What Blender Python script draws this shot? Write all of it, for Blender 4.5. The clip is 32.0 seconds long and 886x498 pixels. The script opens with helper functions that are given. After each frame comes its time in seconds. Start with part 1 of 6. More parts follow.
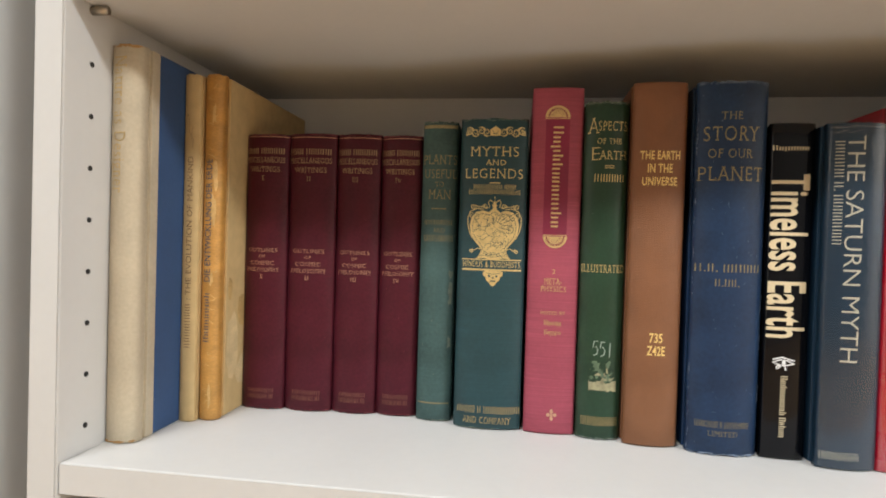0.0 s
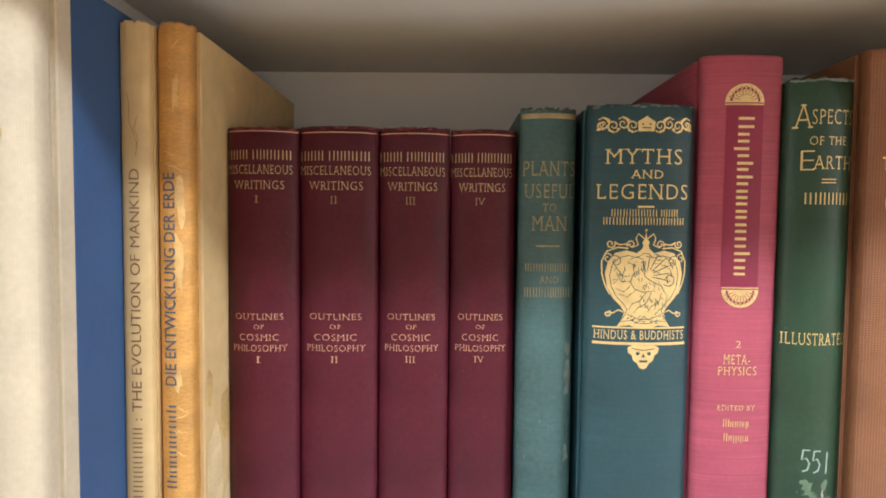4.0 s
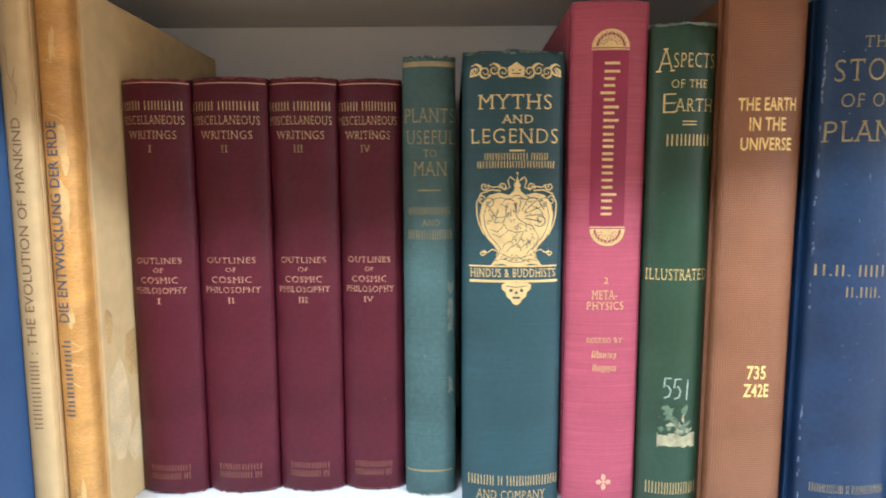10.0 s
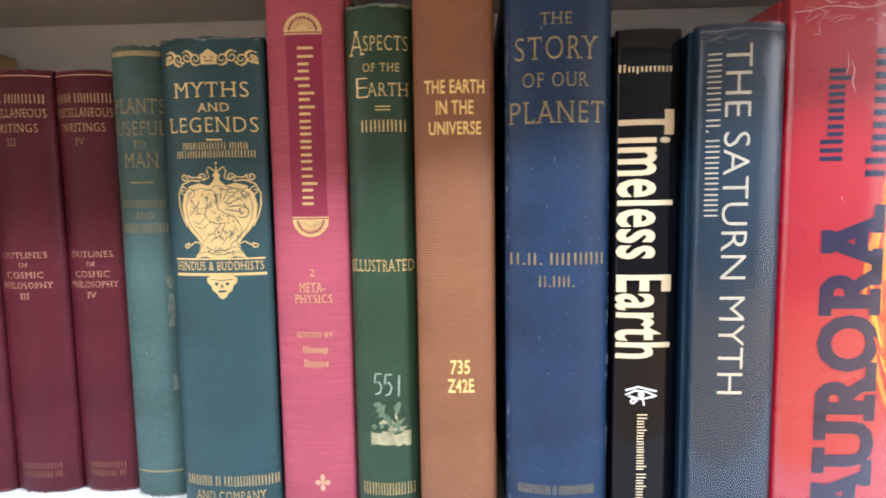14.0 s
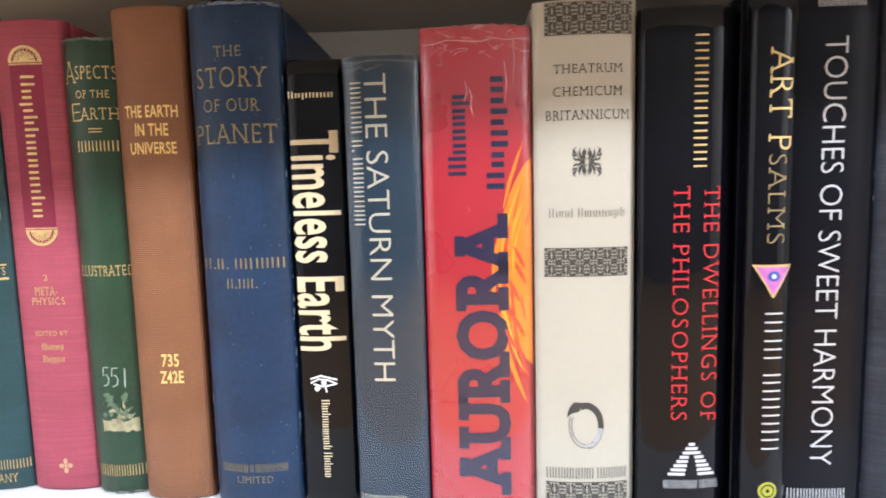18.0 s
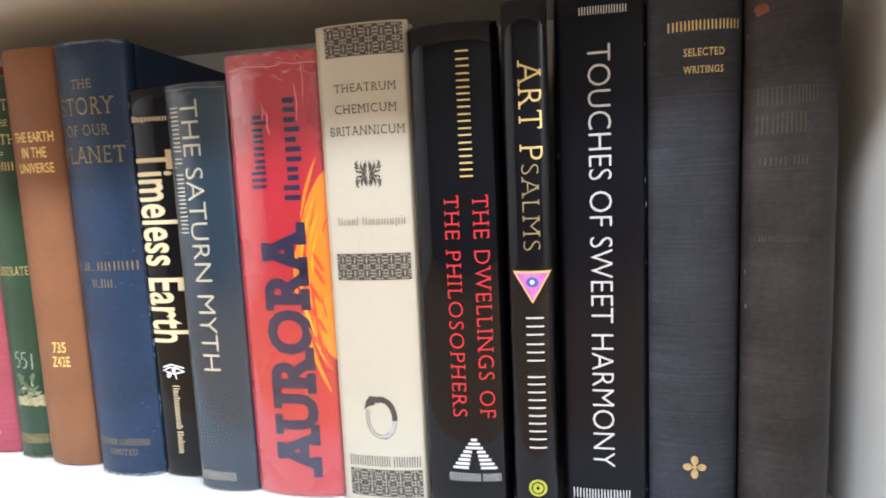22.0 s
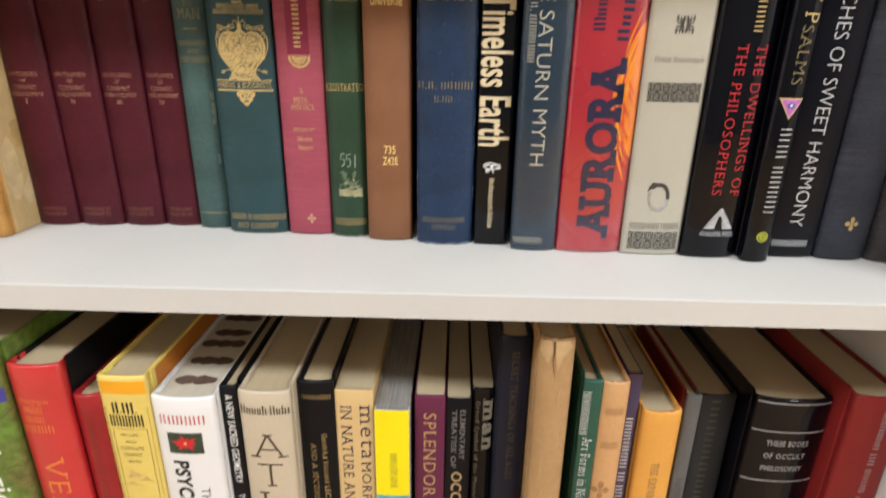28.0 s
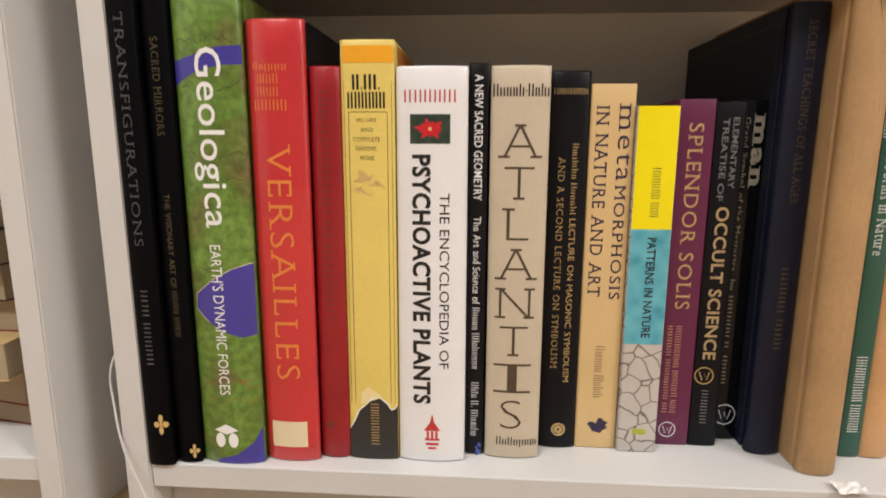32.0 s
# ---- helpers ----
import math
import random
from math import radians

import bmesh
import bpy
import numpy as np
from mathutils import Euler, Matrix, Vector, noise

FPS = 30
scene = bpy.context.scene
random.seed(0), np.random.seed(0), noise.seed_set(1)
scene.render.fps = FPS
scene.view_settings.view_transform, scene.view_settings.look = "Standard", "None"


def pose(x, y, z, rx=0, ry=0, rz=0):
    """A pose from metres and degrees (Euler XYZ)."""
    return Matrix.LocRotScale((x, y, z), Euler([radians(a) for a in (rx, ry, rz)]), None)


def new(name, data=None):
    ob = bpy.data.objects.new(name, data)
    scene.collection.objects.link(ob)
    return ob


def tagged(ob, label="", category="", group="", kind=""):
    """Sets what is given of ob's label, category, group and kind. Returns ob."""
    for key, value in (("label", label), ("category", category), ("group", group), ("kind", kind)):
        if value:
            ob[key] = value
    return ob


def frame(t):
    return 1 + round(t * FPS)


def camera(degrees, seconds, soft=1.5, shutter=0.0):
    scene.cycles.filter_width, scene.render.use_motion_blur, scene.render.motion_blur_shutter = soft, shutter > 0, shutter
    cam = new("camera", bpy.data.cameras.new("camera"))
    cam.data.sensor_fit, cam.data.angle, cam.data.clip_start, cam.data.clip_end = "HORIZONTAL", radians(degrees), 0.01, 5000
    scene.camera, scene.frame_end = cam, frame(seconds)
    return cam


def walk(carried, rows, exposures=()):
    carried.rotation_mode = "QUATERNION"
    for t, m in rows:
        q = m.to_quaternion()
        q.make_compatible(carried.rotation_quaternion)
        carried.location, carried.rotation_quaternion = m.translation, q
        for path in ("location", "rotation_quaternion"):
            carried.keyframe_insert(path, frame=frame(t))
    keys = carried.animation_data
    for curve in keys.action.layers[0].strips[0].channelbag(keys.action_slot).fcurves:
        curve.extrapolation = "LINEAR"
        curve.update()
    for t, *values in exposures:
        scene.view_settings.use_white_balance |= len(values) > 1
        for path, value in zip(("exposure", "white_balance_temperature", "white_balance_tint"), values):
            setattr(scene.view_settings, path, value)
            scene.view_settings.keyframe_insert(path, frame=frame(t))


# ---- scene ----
import collections

# ---------------------------------------------------------------- camera and walk
cam = camera(76.00, 32.0, soft=1.8, shutter=0.5)
# seconds, place in metres, turn in degrees
ROWS = [
    (0.0, 0.0047, 0.0048, 0.5882, 89.08, -1.70, 7.67),
    (0.5, -0.0015, 0.0277, 0.5684, 91.08, -1.46, 7.37),
    (1.0, -0.0118, 0.0711, 0.5688, 91.59, -1.23, 6.76),
    (1.5, -0.0271, 0.1062, 0.5743, 92.56, -1.38, 6.46),
    (2.0, -0.0431, 0.1244, 0.5882, 91.45, -1.63, 6.66),
    (2.5, -0.0654, 0.1419, 0.5976, 90.12, -1.53, 5.59),
    (3.0, -0.0844, 0.1531, 0.6038, 89.52, -1.12, 3.93),
    (3.5, -0.0960, 0.1558, 0.6130, 88.60, -0.72, 2.18),
    (5.5, -0.1145, 0.1630, 0.6422, 83.76, -0.96, -1.25),
    (6.0, -0.1171, 0.1644, 0.6450, 83.12, -1.07, -1.33),
    (6.5, -0.1193, 0.1638, 0.6456, 82.71, -1.09, -1.99),
    (7.0, -0.1158, 0.1600, 0.6449, 82.65, -1.09, -2.66),
    (7.5, -0.1065, 0.1545, 0.6433, 82.91, -1.06, -2.82),
    (8.0, -0.0980, 0.1541, 0.6404, 82.81, -0.90, -2.64),
    (8.5, -0.0910, 0.1519, 0.6348, 82.65, -0.65, -2.10),
    (9.0, -0.0781, 0.1491, 0.6258, 83.02, -0.36, -0.71),
    (9.5, -0.0633, 0.1470, 0.6177, 83.66, -0.12, 0.19),
    (10.0, -0.0447, 0.1431, 0.6119, 84.06, 0.13, 1.00),
    (10.5, -0.0259, 0.1450, 0.6058, 84.39, 0.33, 1.03),
    (11.0, -0.0027, 0.1472, 0.6011, 84.89, 0.38, 1.36),
    (11.5, 0.0172, 0.1477, 0.6043, 84.62, 0.50, 1.39),
    (12.0, 0.0365, 0.1497, 0.6061, 84.64, 0.62, 2.07),
    (12.5, 0.0503, 0.1517, 0.6072, 84.44, 0.66, 2.17),
    (13.0, 0.0635, 0.1539, 0.6051, 84.81, 0.66, 2.06),
    (13.5, 0.0830, 0.1547, 0.6038, 84.81, 0.75, 2.27),
    (15.5, 0.1608, 0.1572, 0.5966, 84.76, 1.11, 2.26),
    (16.0, 0.1817, 0.1533, 0.5962, 84.70, 1.06, 2.00),
    (16.5, 0.2013, 0.1483, 0.5979, 84.56, 1.09, 1.86),
    (17.0, 0.2193, 0.1430, 0.6015, 84.39, 1.25, 1.98),
    (17.5, 0.2338, 0.1372, 0.6051, 84.25, 1.36, 1.87),
    (18.0, 0.2495, 0.1297, 0.6065, 84.41, 1.48, 1.88),
    (18.5, 0.2704, 0.1230, 0.6079, 84.20, 1.65, 2.21),
    (19.0, 0.2919, 0.1239, 0.6076, 84.03, 1.84, 2.41),
    (19.5, 0.3140, 0.1274, 0.6079, 83.82, 2.04, 2.98),
    (20.0, 0.3355, 0.1311, 0.6060, 84.06, 2.18, 3.94),
    (20.5, 0.3555, 0.1323, 0.6074, 83.72, 2.33, 5.37),
    (21.0, 0.3712, 0.1337, 0.6075, 83.69, 2.44, 6.92),
    (21.5, 0.3838, 0.1324, 0.6093, 83.56, 2.51, 8.76),
    (22.0, 0.3914, 0.1243, 0.6120, 83.56, 2.59, 10.67),
    (22.5, 0.3907, 0.1161, 0.6160, 83.40, 2.60, 12.56),
    (23.0, 0.3872, 0.1071, 0.6224, 82.69, 2.74, 14.65),
    (23.5, 0.3806, 0.0973, 0.6232, 82.41, 2.59, 15.54),
    (24.0, 0.3724, 0.0847, 0.6242, 81.88, 2.38, 15.29),
    (24.5, 0.3614, 0.0654, 0.6245, 81.73, 2.01, 14.45),
    (26.5, 0.2241, 0.0074, 0.6374, 77.58, 0.54, 5.05),
    (27.0, 0.1945, -0.0099, 0.6306, 75.75, 0.25, 3.27),
    (27.5, 0.1692, -0.0256, 0.6184, 73.39, -0.21, 1.96),
    (28.0, 0.1501, -0.0340, 0.6067, 69.74, -0.87, 1.39),
    (28.5, 0.1304, -0.0465, 0.5877, 66.44, -1.53, 1.10),
    (29.0, 0.1163, -0.0583, 0.5601, 64.04, -1.93, 2.03),
    (29.5, 0.0885, -0.0859, 0.5327, 63.48, -2.37, 2.72),
    (30.0, 0.0452, -0.1053, 0.4960, 65.59, -2.62, 2.53),
    (30.5, 0.0156, -0.1079, 0.4523, 69.15, -2.30, 3.40),
    (31.0, -0.0042, -0.0920, 0.3992, 73.02, -1.58, 3.95),
    (31.5, -0.0152, -0.0768, 0.3479, 76.22, -0.83, 3.93),
    (32.0, -0.0184, -0.0655, 0.3006, 79.47, -0.22, 3.92),
]
# seconds, stops, kelvin, tint
EXPOSURES = [(0.0, -0.48, 6980, 13), (3.0, 0.09, 6500, 13), (6.0, 0.25, 5900, 11), (9.0, 0.32, 5760, 11), (13.0, 0.40, 5940, 16), (16.0, 0.16, 6150, 16),
             (20.0, 0.25, 6280, 15), (22.0, 0.21, 6400, 14), (24.5, -0.04, 6580, 13), (27.0, -0.28, 6880, 13), (29.0, -0.62, 7100, 14), (32.0, -0.74, 7420, 18)]
walk(cam, [(t, pose(x, y, z, rx, ry, rz)) for t, x, y, z, rx, ry, rz in ROWS], EXPOSURES)

# ---------------------------------------------------------------- world and light
world = bpy.data.worlds.new("world")
scene.world = world
world.use_nodes = True
world.node_tree.nodes["Background"].inputs["Color"].default_value = (0.9, 0.95, 1.0, 1)
world.node_tree.nodes["Background"].inputs["Strength"].default_value = 0.05


def panel_lamp(x, y, z, sx, sy, watts, colour):
    data = bpy.data.lights.new("ceiling_panel_light", "AREA")
    data.shape, data.size, data.size_y, data.energy, data.color = "RECTANGLE", sx, sy, watts, colour
    ob = new("ceiling_panel_light", data)
    ob.matrix_world = pose(x, y, z)


panel_lamp(2.30, -1.36, 2.44, 1.15, 0.40, 152, (0.86, 0.945, 1.0))
panel_lamp(-0.85, -1.24, 2.44, 1.15, 0.40, 98, (0.86, 0.945, 1.0))

# ---------------------------------------------------------------- materials
MATS = {}


def shader(name, colour, rough=0.6, var=0.10, scale=40.0, bump=0.0, bump_scale=900.0, weave=0.0, weave_scale=420.0, coat=0.0,
           metal=0.0, spec=0.5, stretch=(1, 1, 1), streak=0.0, dots=0.0, coat_rough=0.06):
    m = bpy.data.materials.new(name)
    m.use_nodes = True
    nt = m.node_tree
    n, link = nt.nodes, nt.links.new
    p = n["Principled BSDF"]
    tc = n.new("ShaderNodeTexCoord")
    mp = n.new("ShaderNodeMapping")
    mp.inputs["Scale"].default_value = stretch
    link(tc.outputs["Object"], mp.inputs["Vector"])
    info = n.new("ShaderNodeObjectInfo")
    noise_a = n.new("ShaderNodeTexNoise")
    noise_a.inputs["Scale"].default_value = scale
    noise_a.inputs["Detail"].default_value = 6
    link(mp.outputs["Vector"], noise_a.inputs["Vector"])
    noise_b = n.new("ShaderNodeTexNoise")
    noise_b.inputs["Scale"].default_value = scale * 14
    noise_b.inputs["Detail"].default_value = 3
    link(mp.outputs["Vector"], noise_b.inputs["Vector"])
    both = n.new("ShaderNodeMath")
    both.operation = "MULTIPLY_ADD"
    link(noise_b.outputs["Fac"], both.inputs[0])
    both.inputs[1].default_value = 0.45
    link(noise_a.outputs["Fac"], both.inputs[2])
    ramp = n.new("ShaderNodeMapRange")
    ramp.inputs["From Min"].default_value, ramp.inputs["From Max"].default_value = 0.42, 1.02
    ramp.inputs["To Min"].default_value, ramp.inputs["To Max"].default_value = 1 - var, 1 + var
    link(both.outputs[0], ramp.inputs["Value"])
    mul = n.new("ShaderNodeVectorMath")
    mul.operation = "SCALE"
    mul.inputs[0].default_value = colour
    link(ramp.outputs["Result"], mul.inputs["Scale"])
    last = mul.outputs["Vector"]
    height = noise_b.outputs["Fac"]
    if weave:
        waves = []
        for axis in ("X", "Z"):
            w = n.new("ShaderNodeTexWave")
            w.bands_direction = axis
            w.inputs["Scale"].default_value = weave_scale
            w.inputs["Distortion"].default_value = 1.2
            w.inputs["Detail"].default_value = 1.0
            w.inputs["Detail Scale"].default_value = 0.6
            link(tc.outputs["Object"], w.inputs["Vector"])
            waves.append(w)
        wm = n.new("ShaderNodeMath")
        wm.operation = "MULTIPLY"
        link(waves[0].outputs["Fac"], wm.inputs[0])
        link(waves[1].outputs["Fac"], wm.inputs[1])
        height = wm.outputs[0]
        if dots:
            mixd = n.new("ShaderNodeMix")
            mixd.data_type = "RGBA"
            gate = n.new("ShaderNodeMath")
            gate.operation = "MULTIPLY"
            link(wm.outputs[0], gate.inputs[0])
            link(noise_a.outputs["Fac"], gate.inputs[1])
            link(gate.outputs[0], mixd.inputs[0])
            link(last, mixd.inputs[6])
            mixd.inputs[7].default_value = tuple(min(1, c * (1 + dots) + 0.05 * dots) for c in colour) + (1,)
            last = mixd.outputs[2]
    if streak:
        sm = n.new("ShaderNodeMapping")
        sm.inputs["Scale"].default_value = (8, 8, 420)
        link(tc.outputs["Object"], sm.inputs["Vector"])
        sn = n.new("ShaderNodeTexNoise")
        sn.inputs["Scale"].default_value = 2.2
        sn.inputs["Detail"].default_value = 3
        link(sm.outputs["Vector"], sn.inputs["Vector"])
        sr = n.new("ShaderNodeMapRange")
        sr.inputs["From Min"].default_value, sr.inputs["From Max"].default_value = 0.4, 0.75
        sr.inputs["To Min"].default_value, sr.inputs["To Max"].default_value = 1.0, 1 + streak
        link(sn.outputs["Fac"], sr.inputs["Value"])
        sv = n.new("ShaderNodeVectorMath")
        sv.operation = "SCALE"
        link(last, sv.inputs[0])
        link(sr.outputs["Result"], sv.inputs["Scale"])
        last = sv.outputs["Vector"]
    link(last, p.inputs["Base Color"])
    rr = n.new("ShaderNodeMapRange")
    rr.inputs["To Min"].default_value, rr.inputs["To Max"].default_value = rough * 0.85, min(1, rough * 1.15)
    link(noise_a.outputs["Fac"], rr.inputs["Value"])
    link(rr.outputs["Result"], p.inputs["Roughness"])
    p.inputs["Metallic"].default_value = metal
    p.inputs["Specular IOR Level"].default_value = spec
    p.inputs["Coat Weight"].default_value = coat
    p.inputs["Coat Roughness"].default_value = coat_rough
    p.inputs["Coat IOR"].default_value = 1.68 if coat > 0.85 else 1.5
    if bump:
        b = n.new("ShaderNodeBump")
        b.inputs["Strength"].default_value = bump
        b.inputs["Distance"].default_value = 0.0004
        link(height, b.inputs["Height"])
        link(b.outputs["Normal"], p.inputs["Normal"])
        if coat:
            cn = n.new("ShaderNodeTexNoise")
            cn.inputs["Scale"].default_value = 45
            link(tc.outputs["Object"], cn.inputs["Vector"])
            cb = n.new("ShaderNodeBump")
            cb.inputs["Strength"].default_value = 0.25
            cb.inputs["Distance"].default_value = 0.0006
            link(cn.outputs["Fac"], cb.inputs["Height"])
            link(cb.outputs["Normal"], p.inputs["Coat Normal"])
    MATS[name] = m
    return m


def cloth(name, colour, rough=0.62, var=0.16, weave=1.0, **k):
    return shader(name, colour, rough, var, k.pop("scale", 30), k.pop("bump", 0.16), 900, weave, spec=k.pop("spec", 0.28), **k)


def jacket(name, colour, rough=0.22, coat=0.0, **k):
    return shader(name, colour, rough, k.pop("var", 0.07), k.pop("scale", 22), k.pop("bump", 0.06), coat=coat, **k)


cloth("maroon_cloth", (0.074, 0.0094, 0.0172), 0.42, 0.34, weave_scale=520, spec=0.24)
cloth("sage_cloth", (0.050, 0.096, 0.092), 0.5, 0.36, streak=0.15)
cloth("teal_cloth", (0.017, 0.053, 0.061), 0.42, 0.26, weave_scale=520, streak=0.18, spec=0.4)
cloth("pink_cloth", (0.32, 0.063, 0.092), 0.6, 0.16, streak=0.30)
cloth("forest_cloth", (0.018, 0.050, 0.027), 0.34, 0.34, spec=0.42)
cloth("tan_cloth", (0.195, 0.078, 0.033), 0.45, 0.16, weave_scale=300, dots=0.9, bump=0.4, spec=0.4)
cloth("blue_cloth", (0.010, 0.031, 0.078), 0.38, 0.40, weave_scale=560, spec=0.4)
cloth("navy_board", (0.038, 0.085, 0.195), 0.6, 0.12, weave_scale=620)
cloth("cream_cloth", (0.53, 0.45, 0.33), 0.7, 0.16)
cloth("charcoal_cloth", (0.032, 0.035, 0.046), 0.45, 0.35, weave_scale=420, bump=0.2, streak=0.45, spec=0.16)
cloth("black_leather", (0.034, 0.030, 0.031), 0.42, 0.55, weave_scale=700, spec=0.2, streak=0.4)
cloth("navy_cloth", (0.006, 0.009, 0.024), 0.42, 0.18)
cloth("red_cloth", (0.30, 0.015, 0.020), 0.32, 0.2, coat=0.3)
cloth("grey_cloth", (0.028, 0.028, 0.030), 0.7, 0.2)
cloth("oxblood_cloth", (0.24, 0.020, 0.020), 0.45, 0.15)
jacket("black_jacket", (0.0030, 0.0033, 0.0050), 0.18, 0.35, spec=0.12)
jacket("black_gloss", (0.0026, 0.0028, 0.0052), 0.12, 0.5, spec=0.06)
jacket("ink_black_jacket", (0.0030, 0.0034, 0.0075), 0.3, 0.22, spec=0.12, coat_rough=0.16)
jacket("slate_jacket", (0.011, 0.030, 0.054), 0.42, 0.8, spec=0.08, bump=0.004, coat_rough=0.14)
jacket("red_jacket", (0.41, 0.007, 0.023), 0.28, 0.95)
jacket("ivory_jacket", (0.455, 0.427, 0.357), 0.34, 0.15, var=0.05)
jacket("scarlet_jacket", (0.56, 0.028, 0.034), 0.3, 0.7, var=0.12)
jacket("white_jacket", (0.78, 0.78, 0.80), 0.32, 0.2, var=0.04)
jacket("yellow_jacket", (0.74, 0.57, 0.15), 0.4, 0.1, var=0.08)
jacket("yellow_curl", (0.80, 0.66, 0.34), 0.5, 0.05, var=0.05)
jacket("stone_jacket", (0.55, 0.47, 0.36), 0.42, 0.05)
jacket("buff_jacket", (0.66, 0.46, 0.22), 0.45, 0.05)
jacket("plum_jacket", (0.12, 0.012, 0.055), 0.4, 0.1)
jacket("night_jacket", (0.0028, 0.0028, 0.0035), 0.45, 0.0, spec=0.06)
jacket("dark_jacket", (0.006, 0.006, 0.008), 0.4, 0.03, spec=0.15)
jacket("emerald_jacket", (0.012, 0.085, 0.060), 0.4, 0.1)
jacket("apricot_jacket", (0.60, 0.33, 0.15), 0.5, 0.05, var=0.12)
jacket("orange_jacket", (0.74, 0.35, 0.07), 0.5, 0.05)
jacket("violet_jacket", (0.07, 0.05, 0.12), 0.5, 0.05)
jacket("smoke_jacket", (0.11, 0.112, 0.115), 0.45, 0.1, var=0.25)
shader("kraft_pale", (0.50, 0.33, 0.17), 0.7, 0.2, 40, 0.4)
shader("kraft_paper", (0.42, 0.25, 0.115), 0.7, 0.18, 18, 0.8, coat=0.12, coat_rough=0.2)
shader("old_paper_tan", (0.60, 0.42, 0.20), 0.7, 0.24, 8, 0.25)
shader("amber_rub", (0.45, 0.24, 0.08), 0.6, 0.3, 60)
shader("crease_amber", (0.62, 0.38, 0.14), 0.6, 0.35, 120)
shader("old_paper_amber", (0.54, 0.27, 0.068), 0.5, 0.36, 34, 0.8, stretch=(1, 1, 2.2))
shader("pages", (0.50, 0.405, 0.265), 0.9, 0.11, 30, 0.7, stretch=(60, 0.6, 1))
shader("pages_striped", (0.27, 0.26, 0.25), 0.85, 0.6, 30, 0.7, stretch=(60, 0.6, 1))
shader("pages_light", (0.58, 0.53, 0.44), 0.85, 0.09, 30, 0.7, stretch=(60, 0.6, 1))
shader("pages_flat", (0.42, 0.33, 0.22), 0.85, 0.22, 30, 0.7, stretch=(0.6, 0.6, 60))
shader("melamine", (0.665, 0.663, 0.655), 0.5, 0.03, 12, 0.05, spec=0.3)
shader("edge_band", (0.585, 0.58, 0.57), 0.42, 0.03, 14, 0.05)
shader("hardboard_white", (0.83, 0.81, 0.78), 0.5, 0.03, 14, 0.08)
shader("hole_dark", (0.02, 0.02, 0.02), 0.8, 0.1)
shader("pin_metal", (0.45, 0.40, 0.33), 0.35, 0.1, metal=1.0)
shader("wall_paint", (0.76, 0.75, 0.73), 0.75, 0.04, 3, 0.12)
shader("wall_grey", (0.17, 0.165, 0.16), 0.8, 0.12, 3, 0.12)
shader("ceiling_paint", (0.84, 0.83, 0.81), 0.85, 0.03, 3, 0.12)
shader("oak_floor", (0.44, 0.285, 0.15), 0.68, 0.10, 8, 0.0, stretch=(1, 9, 1))
shader("cable_white", (0.55, 0.54, 0.52), 0.4, 0.05)
shader("gold", (0.74, 0.54, 0.235), 0.38, 0.15, 200, metal=0.45)
shader("gold_bright", (0.86, 0.60, 0.22), 0.45, 0.15, 200, metal=0.25)
shader("gold_dull", (0.56, 0.40, 0.18), 0.45, 0.35, 220, metal=0.5)
shader("gold_matt", (0.44, 0.31, 0.16), 0.5, 0.3, 240, metal=0.15)
shader("gold_dim", (0.30, 0.235, 0.12), 0.5, 0.4, 240, metal=0.4)
shader("gold_pink", (0.60, 0.34, 0.22), 0.45, 0.3, 220, metal=0.4)
shader("gold_rose", (0.24, 0.10, 0.065), 0.5, 0.4, 240, metal=0.3)
shader("gold_worn", (0.10, 0.076, 0.038), 0.5, 0.5, 300, metal=0.3)
shader("silver", (0.62, 0.63, 0.66), 0.35, 0.1, 200, metal=0.2)
shader("silver_dull", (0.20, 0.20, 0.21), 0.4, 0.3, 300, metal=0.3)
shader("silver_worn", (0.27, 0.25, 0.20), 0.45, 0.35, 260)
shader("silver_warm", (0.46, 0.44, 0.35), 0.4, 0.15, 200)
shader("silver_mid", (0.38, 0.38, 0.39), 0.4, 0.25, 250)
shader("faint_brown", (0.36, 0.19, 0.085), 0.6, 0.3, 200)
shader("faint_gilt", (0.055, 0.048, 0.035), 0.5, 0.5, 300)
shader("faint_silver", (0.075, 0.075, 0.078), 0.4, 0.3, 250)
shader("faint_red", (0.17, 0.022, 0.018), 0.45, 0.3, 250)
shader("cream", (0.70, 0.58, 0.38), 0.3, 0.05)
shader("white", (0.80, 0.80, 0.80), 0.3, 0.04)
shader("chalk", (0.30, 0.37, 0.31), 0.8, 0.3, 300)
shader("navy", (0.009, 0.009, 0.048), 0.3, 0.06, bump=0.02, coat=0.55)
shader("inkblue", (0.030, 0.020, 0.055), 0.4, 0.1)
shader("ink_blue", (0.085, 0.092, 0.115), 0.5, 0.2)
shader("ink_umber", (0.075, 0.052, 0.032), 0.5, 0.2, 200)
shader("ink_brown", (0.22, 0.13, 0.065), 0.6, 0.3, 200)
shader("ink", (0.05, 0.045, 0.04), 0.5, 0.15, 200)
shader("stain_pale", (0.64, 0.48, 0.26), 0.75, 0.3, 60)
shader("water_stain", (0.56, 0.36, 0.14), 0.75, 0.4, 60)
shader("olive_line", (0.05, 0.06, 0.02), 0.5, 0.3, 200)
shader("black", (0.012, 0.012, 0.012), 0.4, 0.1)
shader("blackboard", (0.025, 0.023, 0.022), 0.5, 0.2)
shader("red", (0.55, 0.025, 0.035), 0.35, 0.05)
shader("redink", (0.55, 0.04, 0.04), 0.4, 0.06)
shader("plum", (0.23, 0.012, 0.045), 0.55, 0.15, 40, 0.3, weave=1.0)
